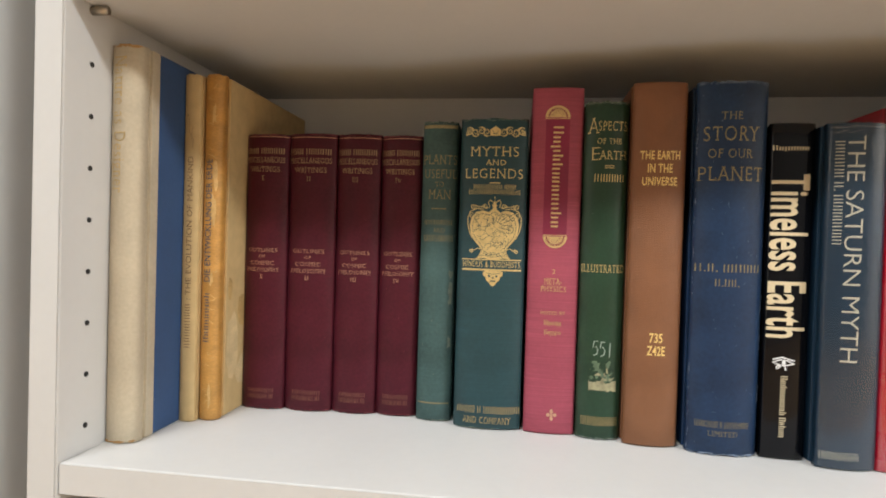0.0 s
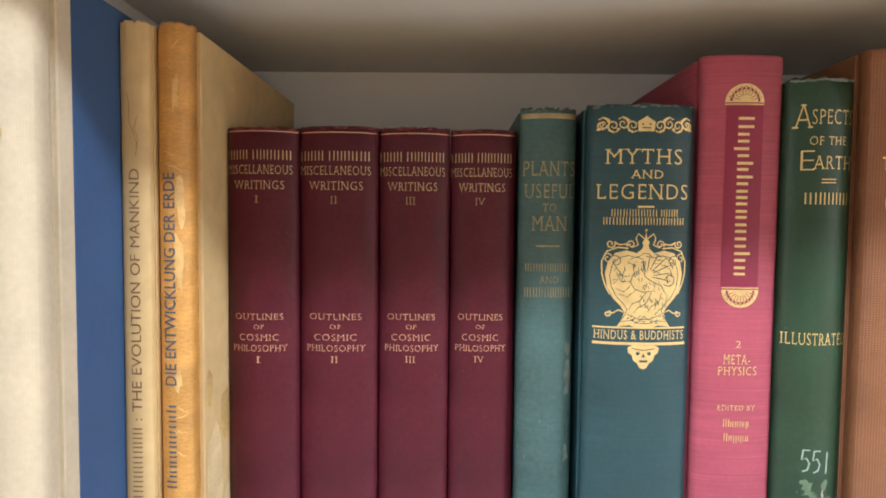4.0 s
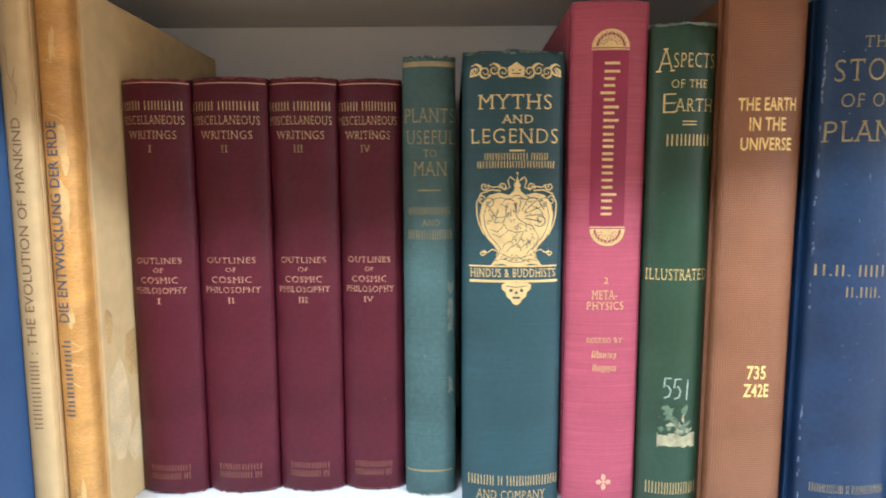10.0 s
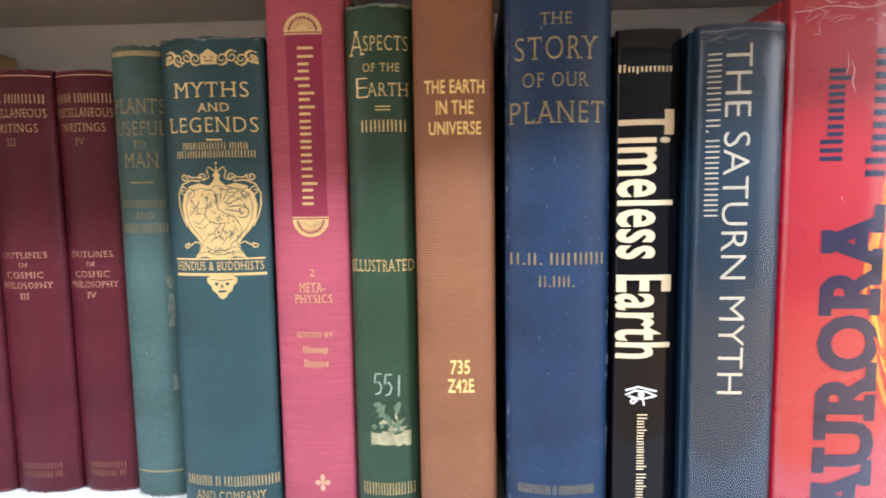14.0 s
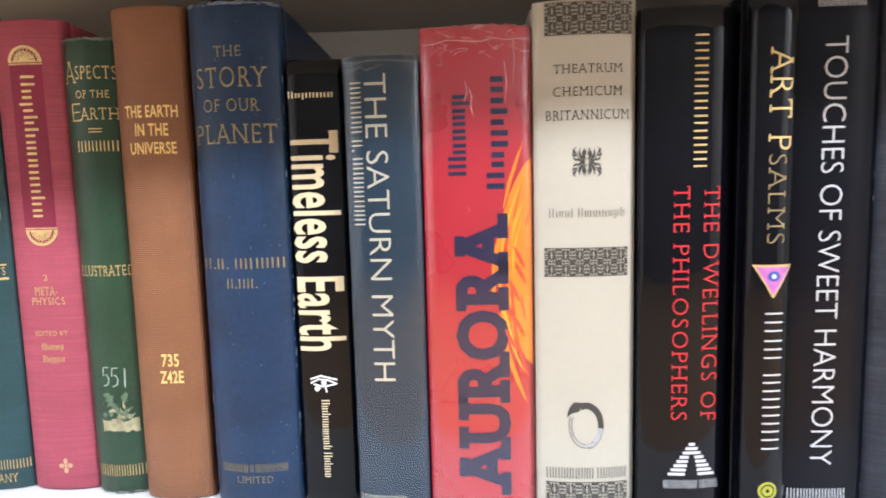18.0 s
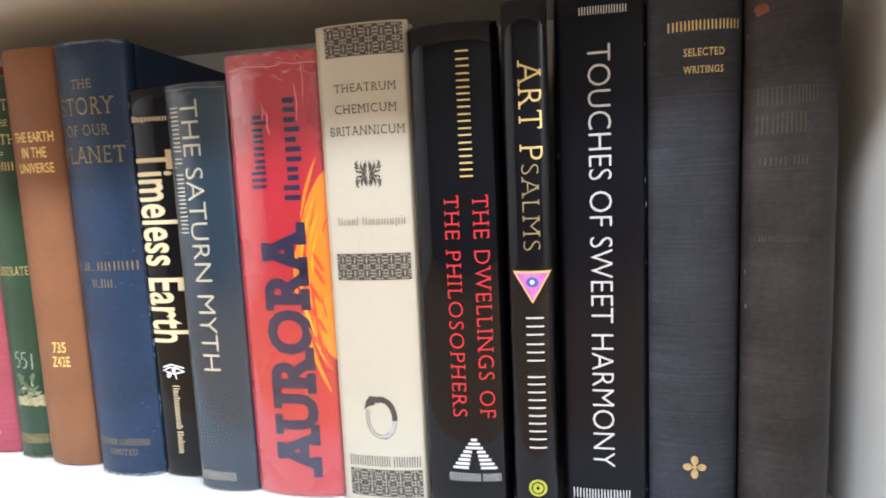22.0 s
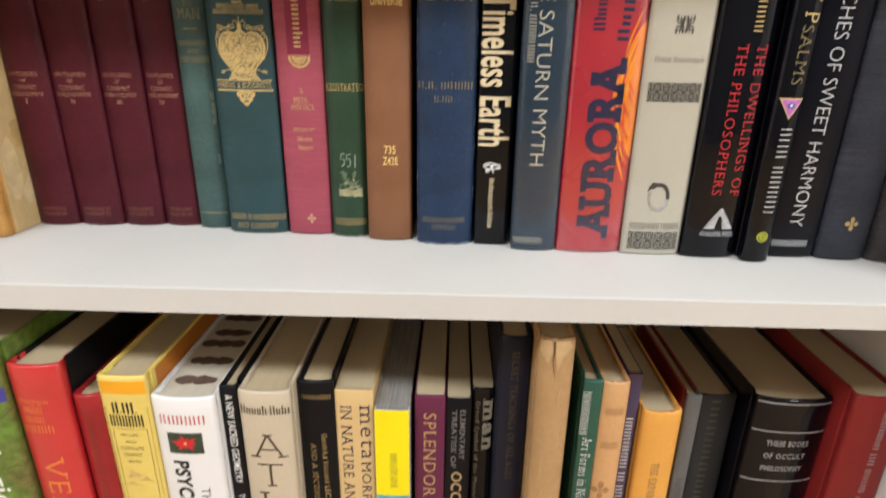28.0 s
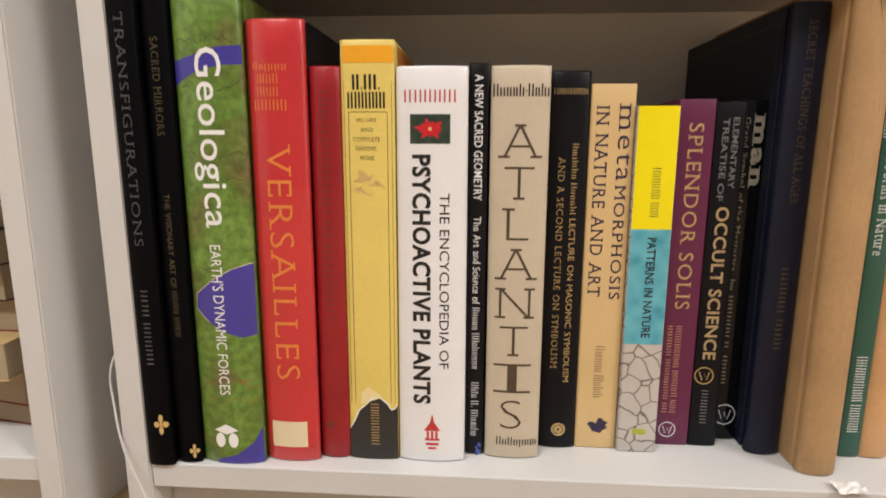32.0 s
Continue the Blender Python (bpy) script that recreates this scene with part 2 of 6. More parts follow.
shader("orange", (0.72, 0.22, 0.05), 0.4, 0.08)
shader("rust_wear", (0.17, 0.050, 0.026), 0.7, 0.45, 260)
shader("rust_print", (0.50, 0.16, 0.02), 0.4, 0.12)
shader("orange_print", (0.85, 0.38, 0.02), 0.4, 0.06)
shader("flame", (0.80, 0.21, 0.006), 0.28, 0.1, bump=0.02, coat=0.95)
shader("flame_yellow", (0.86, 0.38, 0.012), 0.28, 0.1, bump=0.02, coat=0.95)
shader("flame_red", (0.62, 0.045, 0.015), 0.28, 0.1, bump=0.02, coat=0.95)
shader("yellow", (0.88, 0.74, 0.01), 0.35, 0.04)
shader("yellowgreen", (0.38, 0.40, 0.04), 0.4, 0.25, 300)
shader("purple", (0.052, 0.044, 0.30), 0.32, 0.08, coat=0.2)
shader("label", (0.72, 0.60, 0.40), 0.6, 0.08)
shader("glue", (0.095, 0.145, 0.085), 0.6, 0.75, 130)
shader("stub_paper", (0.32, 0.29, 0.17), 0.7, 0.6, 160)
shader("map_crack", (0.045, 0.06, 0.015), 0.4, 0.4, 200)
shader("rub_blue", (0.13, 0.17, 0.24), 0.7, 0.4, 200)
shader("rub_green", (0.13, 0.165, 0.135), 0.7, 0.4, 200)
shader("rub_red", (0.17, 0.030, 0.036), 0.6, 0.4, 200)
# worn grey edges, and painted crease highlights on the slate book's film
shader("rub_glint_grey", (0.16, 0.16, 0.17), 0.7, 0.4, 200)
# painted highlight colour for the creased film on the red book
shader("crease_glint", (0.70, 0.36, 0.38), 0.3, 0.3, 200)
shader("redwear", (0.28, 0.07, 0.03), 0.7, 0.5, 200)
shader("darkpic", (0.03, 0.05, 0.035), 0.3, 0.5, 150)
shader("petal", (0.60, 0.02, 0.03), 0.3, 0.2, 200)
shader("blue", (0.05, 0.09, 0.35), 0.35, 0.1)
shader("magenta", (0.50, 0.16, 0.45), 0.3, 0.3, 300)
shader("creampaper", (0.72, 0.50, 0.32), 0.5, 0.08)
shader("olive", (0.22, 0.20, 0.075), 0.5, 0.12)
shader("stain_brown", (0.10, 0.06, 0.045), 0.85, 0.3, 120)
shader("torn_paper", (0.82, 0.82, 0.80), 0.7, 0.05)
shader("diffuser", (0.9, 0.9, 0.9), 0.6, 0.02)
shader("grey_metal", (0.5, 0.5, 0.5), 0.4, 0.05, metal=0.8)


def patterned(name, low, high, kind, scale, lo, hi, rough=0.35, coat=0.1, vary=0.12):
    """A two-colour print: cells or cracks."""
    m = bpy.data.materials.new(name)
    m.use_nodes = True
    n, link = m.node_tree.nodes, m.node_tree.links.new
    p = n["Principled BSDF"]
    tc = n.new("ShaderNodeTexCoord")
    vec = tc.outputs["Object"]
    t = n.new("ShaderNodeTexVoronoi")
    t.feature = "DISTANCE_TO_EDGE" if kind == "crack" else "SMOOTH_F1"
    t.inputs["Scale"].default_value = scale
    warp = n.new("ShaderNodeTexNoise")
    warp.inputs["Scale"].default_value = scale * 0.8
    link(vec, warp.inputs["Vector"])
    add = n.new("ShaderNodeVectorMath")
    add.operation = "MULTIPLY_ADD"
    add.inputs[1].default_value = (0.5 / scale,) * 3
    link(warp.outputs["Color"], add.inputs[0])
    link(vec, add.inputs[2])
    link(add.outputs[0], t.inputs["Vector"])
    fac = t.outputs["Distance"]
    rng = n.new("ShaderNodeMapRange")
    rng.inputs["From Min"].default_value, rng.inputs["From Max"].default_value = lo, hi
    link(fac, rng.inputs["Value"])
    mix = n.new("ShaderNodeMix")
    mix.data_type = "RGBA"
    link(rng.outputs["Result"], mix.inputs[0])
    mix.inputs[6].default_value, mix.inputs[7].default_value = (*low, 1), (*high, 1)
    stain = n.new("ShaderNodeTexNoise")
    stain.inputs["Scale"].default_value, stain.inputs["Detail"].default_value = 45, 5
    link(tc.outputs["Object"], stain.inputs["Vector"])
    tone = n.new("ShaderNodeMapRange")
    tone.inputs["To Min"].default_value, tone.inputs["To Max"].default_value = 1 - vary, 1 + vary
    link(stain.outputs["Fac"], tone.inputs["Value"])
    toned = n.new("ShaderNodeVectorMath")
    toned.operation = "SCALE"
    link(mix.outputs[2], toned.inputs[0])
    link(tone.outputs["Result"], toned.inputs["Scale"])
    link(toned.outputs["Vector"], p.inputs["Base Color"])
    p.inputs["Roughness"].default_value = rough
    p.inputs["Coat Weight"].default_value = coat
    MATS[name] = m


patterned("water", (0.03, 0.30, 0.42), (0.16, 0.55, 0.62), "cell", 95, 0.1, 0.9)
patterned("cracked_mud", (0.10, 0.085, 0.07), (0.52, 0.48, 0.44), "crack", 70, 0.005, 0.05)


def map_print():
    """Green satellite relief with tan and rust patches."""
    m = bpy.data.materials.new("map_green")
    m.use_nodes = True
    n, link = m.node_tree.nodes, m.node_tree.links.new
    p = n["Principled BSDF"]
    tc = n.new("ShaderNodeTexCoord")
    a = n.new("ShaderNodeTexNoise")
    a.inputs["Scale"].default_value, a.inputs["Detail"].default_value, a.inputs["Distortion"].default_value = 22, 6, 0.6
    link(tc.outputs["Object"], a.inputs["Vector"])
    r = n.new("ShaderNodeValToRGB")
    e = r.color_ramp.elements
    e[0].position, e[0].color = 0.24, (0.13, 0.05, 0.018, 1)
    e[1].position, e[1].color = 0.72, (0.06, 0.15, 0.022, 1)
    for pos, c in ((0.33, (0.13, 0.13, 0.04, 1)), (0.46, (0.10, 0.18, 0.03, 1)), (0.58, (0.13, 0.24, 0.045, 1))):
        k = e.new(pos)
        k.color = c
    link(a.outputs["Fac"], r.inputs[0])
    b = n.new("ShaderNodeTexNoise")
    b.inputs["Scale"].default_value, b.inputs["Detail"].default_value = 170, 7
    link(tc.outputs["Object"], b.inputs["Vector"])
    mr = n.new("ShaderNodeMapRange")
    mr.inputs["From Min"].default_value, mr.inputs["From Max"].default_value = 0.28, 0.68
    mr.inputs["To Min"].default_value, mr.inputs["To Max"].default_value = 0.62, 1.38
    link(b.outputs["Fac"], mr.inputs["Value"])
    v = n.new("ShaderNodeVectorMath")
    v.operation = "SCALE"
    link(r.outputs["Color"], v.inputs[0])
    link(mr.outputs["Result"], v.inputs["Scale"])
    link(v.outputs["Vector"], p.inputs["Base Color"])
    p.inputs["Roughness"].default_value, p.inputs["Coat Weight"].default_value = 0.3, 0.2
    MATS["map_green"] = m


map_print()

# ---------------------------------------------------------------- building blocks
SHELF_TOP, SHELF_LOW = 0.450, 0.066        # heights of the two visible boards' upper faces
FRONT, BACK, LEFT, RIGHT = 0.305, 0.556, -0.2605, 0.526
BOARD = 0.0185
HEAD = 0.276                               # clear height of the upper compartment


def part(name, bm, material, parent, label="", smooth=False):
    me = bpy.data.meshes.new(name)
    bmesh.ops.recalc_face_normals(bm, faces=bm.faces[:])
    bm.to_mesh(me)
    bm.free()
    if smooth:
        for f in me.polygons:
            f.use_smooth = True
    me.materials.append(MATS[material])
    ob = new(name, me)
    if parent is not None:
        ob.parent = parent
    if label:
        tagged(ob, label)
    return ob


def add_box(bm, x0, x1, y0, y1, z0, z1, bevel=0.0):
    made = bmesh.ops.create_cube(bm, size=1.0, matrix=Matrix.Translation(((x0 + x1) / 2, (y0 + y1) / 2, (z0 + z1) / 2)) @
                                 Matrix.Diagonal((x1 - x0, y1 - y0, z1 - z0, 1)))
    if bevel:
        edges = list({e for v in made["verts"] for e in v.link_edges})
        bmesh.ops.bevel(bm, geom=edges, offset=bevel, segments=2, affect="EDGES", profile=0.5)


def box(name, x0, x1, y0, y1, z0, z1, material, parent=None, label="", bevel=0.0):
    bm = bmesh.new()
    add_box(bm, x0, x1, y0, y1, z0, z1, bevel)
    return part(name, bm, material, parent, label)


def thing(name, label, category, m=None, group="", kind=""):
    ob = new(name)
    ob.empty_display_size = 0.02
    if m is not None:
        ob.matrix_world = m
    return tagged(ob, label, category, group, kind)


# ---------------------------------------------------------------- room
floor = thing("floor", "orange-brown oak strip floor", "floor", kind="structure")
box("subfloor", -2.4, 3.4, -3.2, 0.62, -0.10, -0.013, "oak_floor", floor)
for i in range(47):
    x = -2.4 + i * 0.1234
    box("plank", x + 0.0006, x + 0.1222, -3.2, 0.62, -0.012, 0.0, "oak_floor", floor, bevel=0.0008)
# The south wall is an unseen addition, dark so glossy spines mirror little light.
for name, b in (("wall_north", (-2.5, 3.5, 0.62, 0.74)), ("wall_south", (-2.5, 3.5, -3.32, -3.2)),
                ("wall_west", (-2.52, -2.4, -3.2, 0.62)), ("wall_east", (3.4, 3.52, -3.2, 0.62))):
    tagged(box(name, *b, -0.1, 2.62, "wall_grey" if name == "wall_south" else "wall_paint"), "unseen dark wall added to keep the gloss reflections dark" if name == "wall_south" else "plain off-white painted room wall", "wall", kind="structure")
tagged(box("ceiling", -2.5, 3.5, -3.3, 0.72, 2.5, 2.62, "ceiling_paint"), "plain white ceiling", "ceiling", kind="structure")
for cx, cy in ((2.30, -1.36), (-0.85, -1.24)):
    lamp = thing("ceiling_light", "white rectangular ceiling light panel", "ceiling light", pose(cx, cy, 2.46), "ceiling lights")
    bm = bmesh.new()
    for s in (-1, 1):
        add_box(bm, s * 0.60 - 0.02, s * 0.60 + 0.02, -0.27, 0.27, 0, 0.04)
        add_box(bm, -0.58, 0.58, s * 0.25 - 0.02, s * 0.25 + 0.02, 0, 0.04)
    part("frame", bm, "grey_metal", lamp)
    box("diffuser", -0.578, 0.578, -0.228, 0.228, 0.012, 0.02, "diffuser", lamp)


# ---------------------------------------------------------------- bookcases
def bookcase(name, label, x_left, x_right, boards, front, panel_front, holes=True):
    case = thing(name, label, "bookcase", group="white bookcases")
    t = 0.0185
    for x in (x_left - t, x_right):
        box("side_panel", x, x + t, panel_front, BACK + 0.006, 0.0, 2.02, "melamine", case, bevel=0.0009)
        box("edge_strip", x + 0.0006, x + t - 0.0006, panel_front - 0.0012, panel_front - 0.0001, 0.0, 2.02, "edge_band", case)
    box("back_panel", x_left + 0.0005, x_right - 0.0005, BACK, BACK + 0.004, 0.05, 2.0, "hardboard_white", case)
    box("top_board", x_left + 0.0005, x_right - 0.0005, front, BACK - 0.001, 2.0, 2.0185, "melamine", case)
    for z in boards:
        b = box("shelf_board", x_left + 0.0006, x_right - 0.0006, front, BACK - 0.001, z - BOARD, z, "melamine", case, bevel=0.0007)
        box("edge_strip", x_left + 0.0010, x_right - 0.0010, front - 0.0010, front - 0.0001, z - BOARD + 0.0005, z - 0.0005, "edge_band", b)
    box("plinth", x_left + 0.0005, x_right - 0.0005, front + 0.022, front + 0.034, 0.0, SHELF_LOW - BOARD - 0.0006, "edge_band", case)
    if holes:
        for x, s in ((x_left, 1), (x_right, -1)):
            for col_y, rise in ((front + 0.0195, 0.016), (BACK - 0.03, 0.016)):
                for k in range(24):
                    z = SHELF_LOW + rise + 0.032 * k
                    if any(b - BOARD - 0.004 < z < b + 0.004 for b in boards):
                        continue
                    bm = bmesh.new()
                    bmesh.ops.create_cone(bm, cap_ends=True, segments=10, radius1=0.0017, radius2=0.0017, depth=0.0006,
                                          matrix=pose(x + s * 0.0002, col_y, z, 0, 90, 0))
                    part("pin_hole", bm, "hole_dark", case, "dark drilled shelf pin hole")
        for x, s in ((x_left, 1), (x_right, -1)):
            for b in boards[1:]:
                for col_y in (front + 0.0195, BACK - 0.03):
                    bm = bmesh.new()
                    bmesh.ops.create_cone(bm, cap_ends=True, segments=12, radius1=0.0027, radius2=0.0027, depth=0.011,
                                          matrix=pose(x + s * 0.005, col_y, b - BOARD - 0.0030, 0, 90, 0))
                    part("shelf_pin", bm, "pin_metal", case, "small metal shelf pin", smooth=True)
    return case


bookcase("bookcase", "white melamine bookcase with two packed shelves of books", LEFT, RIGHT,
         [SHELF_LOW, SHELF_TOP, SHELF_TOP + HEAD + BOARD], FRONT, FRONT - 0.002)
NX = -0.3300
bookcase("bookcase", "white melamine bookcase holding flat stacks of books", NX - BOARD - 0.764, NX - BOARD,
         [SHELF_LOW, SHELF_TOP], 0.305, 0.303, holes=False)

# ---------------------------------------------------------------- books
def profile(half, bulge, x):
    u = min(1.0, abs(x) / half)
    return bulge * (0.72 * u * u + 0.28 * u ** 6)


class Book:
    def __init__(self, name, label, x0, x1, y, height, low, depth, cover, bulge=0.004, pages="pages", spine="", lean=0.0, yaw=0.0,
                 hard=True, wear=0.0, group="books on the upper shelf", quarter=0.0):
        base = SHELF_LOW if low else SHELF_TOP
        cx = (x0 + x1) / 2
        self.w, self.h, self.b = x1 - x0, height, bulge
        self.half = self.w / 2
        self.ob = thing(name, label, "book", pose(cx, y, base + 0.0004, 0, lean, yaw), group)
        depth = min(depth, BACK - y - 0.003)
        half, b, h = self.half, bulge, height
        board = 0.0028 if hard else 0.0007
        over = 0.0032 if hard else 0.0
        spine = spine or cover
        # the spine: a thick rounded strip with rolled ends and sunk joints
        n = 18
        outline = []
        if hard:
            outline += [(-half + 0.0022, b + 0.0135), (-half + 0.0018, b + 0.0085), (-half + 0.0002, b + 0.0045)]
        else:
            outline += [(-half + 0.0004, b + 0.004)]
        for k in range(n + 1):
            x = -half + self.w * k / n
            outline.append((x, profile(half, b, x)))
        outline += [(-x, y) for x, y in reversed(outline[:3 if hard else 1])]
        rows = [(0.0, 0.0016), (0.0006, 0.0006), (0.0018, 0.0)] if hard else [(0.0, 0.0003), (0.0008, 0.0)]
        zs = rows + [(h * k / 16, 0.0) for k in range(1, 16)] + [(h - z, d) for z, d in reversed(rows)]
        rnd = random.Random(len(label) * 131 + int(height * 1e4) + int(cx * 1e4))
        bm = bmesh.new()
        grid = []
        for z, d in zs:
            row = []
            for i, (x, y2) in enumerate(outline):
                jitter = wear * rnd.uniform(-1, 1) if (z < 0.003 or z > h - 0.003) else wear * 0.12 * rnd.uniform(-1, 1)
                row.append(bm.verts.new((x, y2 + d + abs(jitter) * 0.4, z + (jitter if z > h / 2 and d > 0 else 0.0))))
            grid.append(row)
        inner = [[bm.verts.new((v.co.x * (1 - 0.0012 / half), v.co.y + 0.0014, v.co.z)) for v in (grid[0], grid[-1])[e]] for e in (0, 1)]
        for r0, r1 in zip(grid, grid[1:]):
            for a, c, d2, e in zip(r0, r0[1:], r1[1:], r1):
                bm.faces.new((a, c, d2, e))
        for row, edge in ((grid[0], inner[0]), (grid[-1], inner[1])):
            for a, c, d2, e in zip(row, row[1:], edge[1:], edge):
                bm.faces.new((a, c, d2, e))
        for a, c, d2, e in zip(inner[0], inner[0][1:], inner[1][1:], inner[1]):
            bm.faces.new((a, c, d2, e))
        self.spine = part("spine", bm, spine, self.ob, smooth=True)
        # two boards and the page block
        start = b + (0.0095 if hard else 0.0042)
        for s in (-1, 1):
            bm = bmesh.new()
            xa, xb = sorted((s * half, s * (half - board)))
            if quarter:
                add_box(bm, xa, xb, start + quarter, depth, 0, h, 0.0006)
                bq = bmesh.new()
                add_box(bq, xa - 0.0001, xb + 0.0001, start, start + quarter - 0.0001, 0, h, 0.0005)
                part("corner_cloth", bq, spine, self.ob)
            else:
                add_box(bm, xa, xb, start, depth, 0, h, 0.0006 if hard else 0.0002)
            part("cover", bm, cover, self.ob)
        bm = bmesh.new()
        add_box(bm, -half + board + 0.0003, half - board - 0.0003, b + 0.003, depth - over - 0.001, over, h - over - 0.0002)
        part("page_block", bm, pages, self.ob, "page block with fine sheet edges")

    # prints lie a hair proud of the spine and follow its curve
    def lay(self, bm, name, material, lift=0.00022, label=""):
        lo, hi = min(v.co.x for v in bm.verts), max(v.co.x for v in bm.verts)
        for k in range(1, 18):
            x = -self.half + self.w * k / 18
            if lo < x < hi:
                geom = bm.verts[:] + bm.edges[:] + bm.faces[:]
                bmesh.ops.bisect_plane(bm, geom=geom, dist=1e-7, plane_co=(x, 0, 0), plane_no=(1, 0, 0))
        for v in bm.verts:
            v.co.y = profile(self.half, self.b, v.co.x) - lift
        me = bpy.data.meshes.new(name)
        bm.to_mesh(me)
        bm.free()
        me.materials.append(MATS[material])
        ob = new(name, me)
        ob.parent = self.ob
        if label:
            tagged(ob, label)
        return ob


def glyph_mesh(text, bold, spread=1.0):
    cu = bpy.data.curves.new("letters", "FONT")
    cu.body, cu.size, cu.align_x, cu.resolution_u, cu.offset = text, 1.0, "LEFT", 3, bold
    cu.space_character = spread + 2.2 * max(0.0, bold)
    ob = new("letters", cu)
    me = bpy.data.meshes.new_from_object(ob.evaluated_get(bpy.context.evaluated_depsgraph_get()))
    pts = [v.co.copy() for v in me.vertices]
    polys = [tuple(p.vertices) for p in me.polygons]
    bpy.data.objects.remove(ob)
    bpy.data.curves.remove(cu)
    bpy.data.meshes.remove(me)
    return pts, polys


def serifs(pts, polys, reach, thick, bold):
    """Flat feet on the letters' stem ends, as on a roman or slab type."""
    count = collections.Counter(tuple(sorted(e)) for f in polys for e in zip(f, f[1:] + f[:1]))
    feet = []
    for (i, j), c in count.items():
        a, b = pts[i], pts[j]
        wide = abs(a.x - b.x)
        if c != 1:
            continue
        rest = [pts[k] for f in polys if i in f and j in f for k in f if k not in (i, j)]
        if abs(a.y - b.y) < 1e-4 and 0.02 < wide < 0.17 + 2 * bold:
            up = 1 if sum(p.y for p in rest) / len(rest) > a.y else -1
            if (up == 1 and abs(a.y + bold) < 0.006) or (up == -1 and a.y > 0.4):
                feet.append((min(a.x, b.x) - reach, max(a.x, b.x) + reach, a.y, a.y + up * thick))
        if abs(a.x - b.x) < 1e-4 and 0.02 < abs(a.y - b.y) < 0.17 + 2 * bold:
            x, y0, y1 = a.x, min(a.y, b.y), max(a.y, b.y)
            inner = sum(p.x for p in rest) / len(rest) < x
            if y0 < 0.02 and inner:
                feet.append((x - thick, x, y0, y1 + reach))
            elif y1 > 0.66:
                feet.append((x - thick, x, y0 - reach, y1) if inner else (x, x + thick, y0 - reach, y1))
    return feet


def word_shapes(text, bold, spread=1.0):
    """Outlines in a unit row: real letters, or upright bars for the signs of a word that is not spelled out:
    # is as tall as a capital, ~ as a small letter."""
    if "#" not in text:
        return glyph_mesh(text, bold, spread)
    pts, polys = [], []
    pen = 0.0
    rise = random.Random(len(text) * 7 + text.count("~"))

    def bar(x, wide, low, high):
        i = len(pts)
        pts.extend((Vector((x, low, 0)), Vector((x + wide, low, 0)), Vector((x + wide, high, 0)), Vector((x, high, 0))))
        polys.append((i, i + 1, i + 2, i + 3))

    for word in text.split(" "):
        if "#" in word:
            for c in word:
                if c in "#~":
                    high = 0.70 if c == "#" or rise.random() < 0.18 else 0.50
                    low = -0.16 if c == "~" and high < 0.6 and rise.random() < 0.08 else 0.0
                    thick = 0.085 + 2.6 * bold
                    gap = rise.uniform(0.17, 0.25) if c == "#" else rise.uniform(0.13, 0.19)
                    count = rise.choice((1, 2, 2, 2, 2, 3))
                    for k in range(count):
                        bar(pen + k * (thick + gap), thick, low if k == 0 else 0.0, high if k == 0 else (0.70 if c == "#" else 0.50))
                    pen += count * (thick + gap) - gap + 0.20
                else:
                    bar(pen, 0.10, 0.25 if c == "-" else 0.0, 0.35 if c == "-" else 0.11)
                    pen += 0.26
            pen += 0.26
        else:
            p, q = glyph_mesh(word, bold, spread)
            i = len(pts)
            x0, x1 = min(v.x for v in p), max(v.x for v in p)
            pts += [Vector((v.x - x0 + pen, v.y, 0)) for v in p]
            polys += [tuple(k + i for k in f) for f in q]
            pen += x1 - x0 + 0.42
    return pts, polys


def write(book, way, cx, cz, w, h, material, text, bold=0.0, face=""):
    """A line of lettering in a field w wide and h high (mm) about (cx, cz); way: h across, down or up along the spine."""
    spread = 1.0
    if face == "roman":
        bold, spread = bold - 0.011, 1.14
    pts, polys = word_shapes(text, bold, spread)
    feet = serifs(pts, polys, *((0.10, 0.15) if face == "slab" else (0.075, 0.045)), bold) if face and "#" not in text else []
    xs, ys = [p.x for p in pts], [p.y for p in pts]
    x0, x1, y0, y1 = min(xs), max(xs), min(ys), max(ys)

    def place(bm, px, py):
        u, v = (px - x0) / max(1e-6, x1 - x0) - 0.5, (py - y0) / max(1e-6, y1 - y0) - 0.5
        x, z = {"h": (u * w, v * h), "down": (v * w, -u * h), "up": (-v * w, u * h)}[way]
        lim = book.half * 995
        return bm.verts.new((max(-lim, min(lim, cx + x)) / 1000, 0, (cz + z) / 1000))

    if feet:
        fm = bmesh.new()
        for a0, a1, b0, b1 in feet:
            fm.faces.new([place(fm, *q) for q in ((a0, b0), (a1, b0), (a1, b1), (a0, b1))])
        tagged(book.lay(fm, "serif", material, 0.00026), kind="stuff")
    bm = bmesh.new()
    vs = [place(bm, p.x, p.y) for p in pts]
    for f in polys:
        if len(set(f)) > 2:
            try:
                bm.faces.new([vs[i] for i in f])
            except ValueError:
                pass
    book.lay(bm, "lettering", material)


def sheet(book, name, material, shapes, lift=0.00016, label=""):
    """Flat printed shapes from outlines in mm."""
    bm = bmesh.new()
    for outline in shapes:
        bm.faces.new([bm.verts.new((x / 1000, 0, z / 1000)) for x, z in outline])
    bmesh.ops.remove_doubles(bm, verts=bm.verts[:], dist=2e-6)
    bmesh.ops.triangulate(bm, faces=bm.faces[:])
    return book.lay(bm, name, material, lift, label)


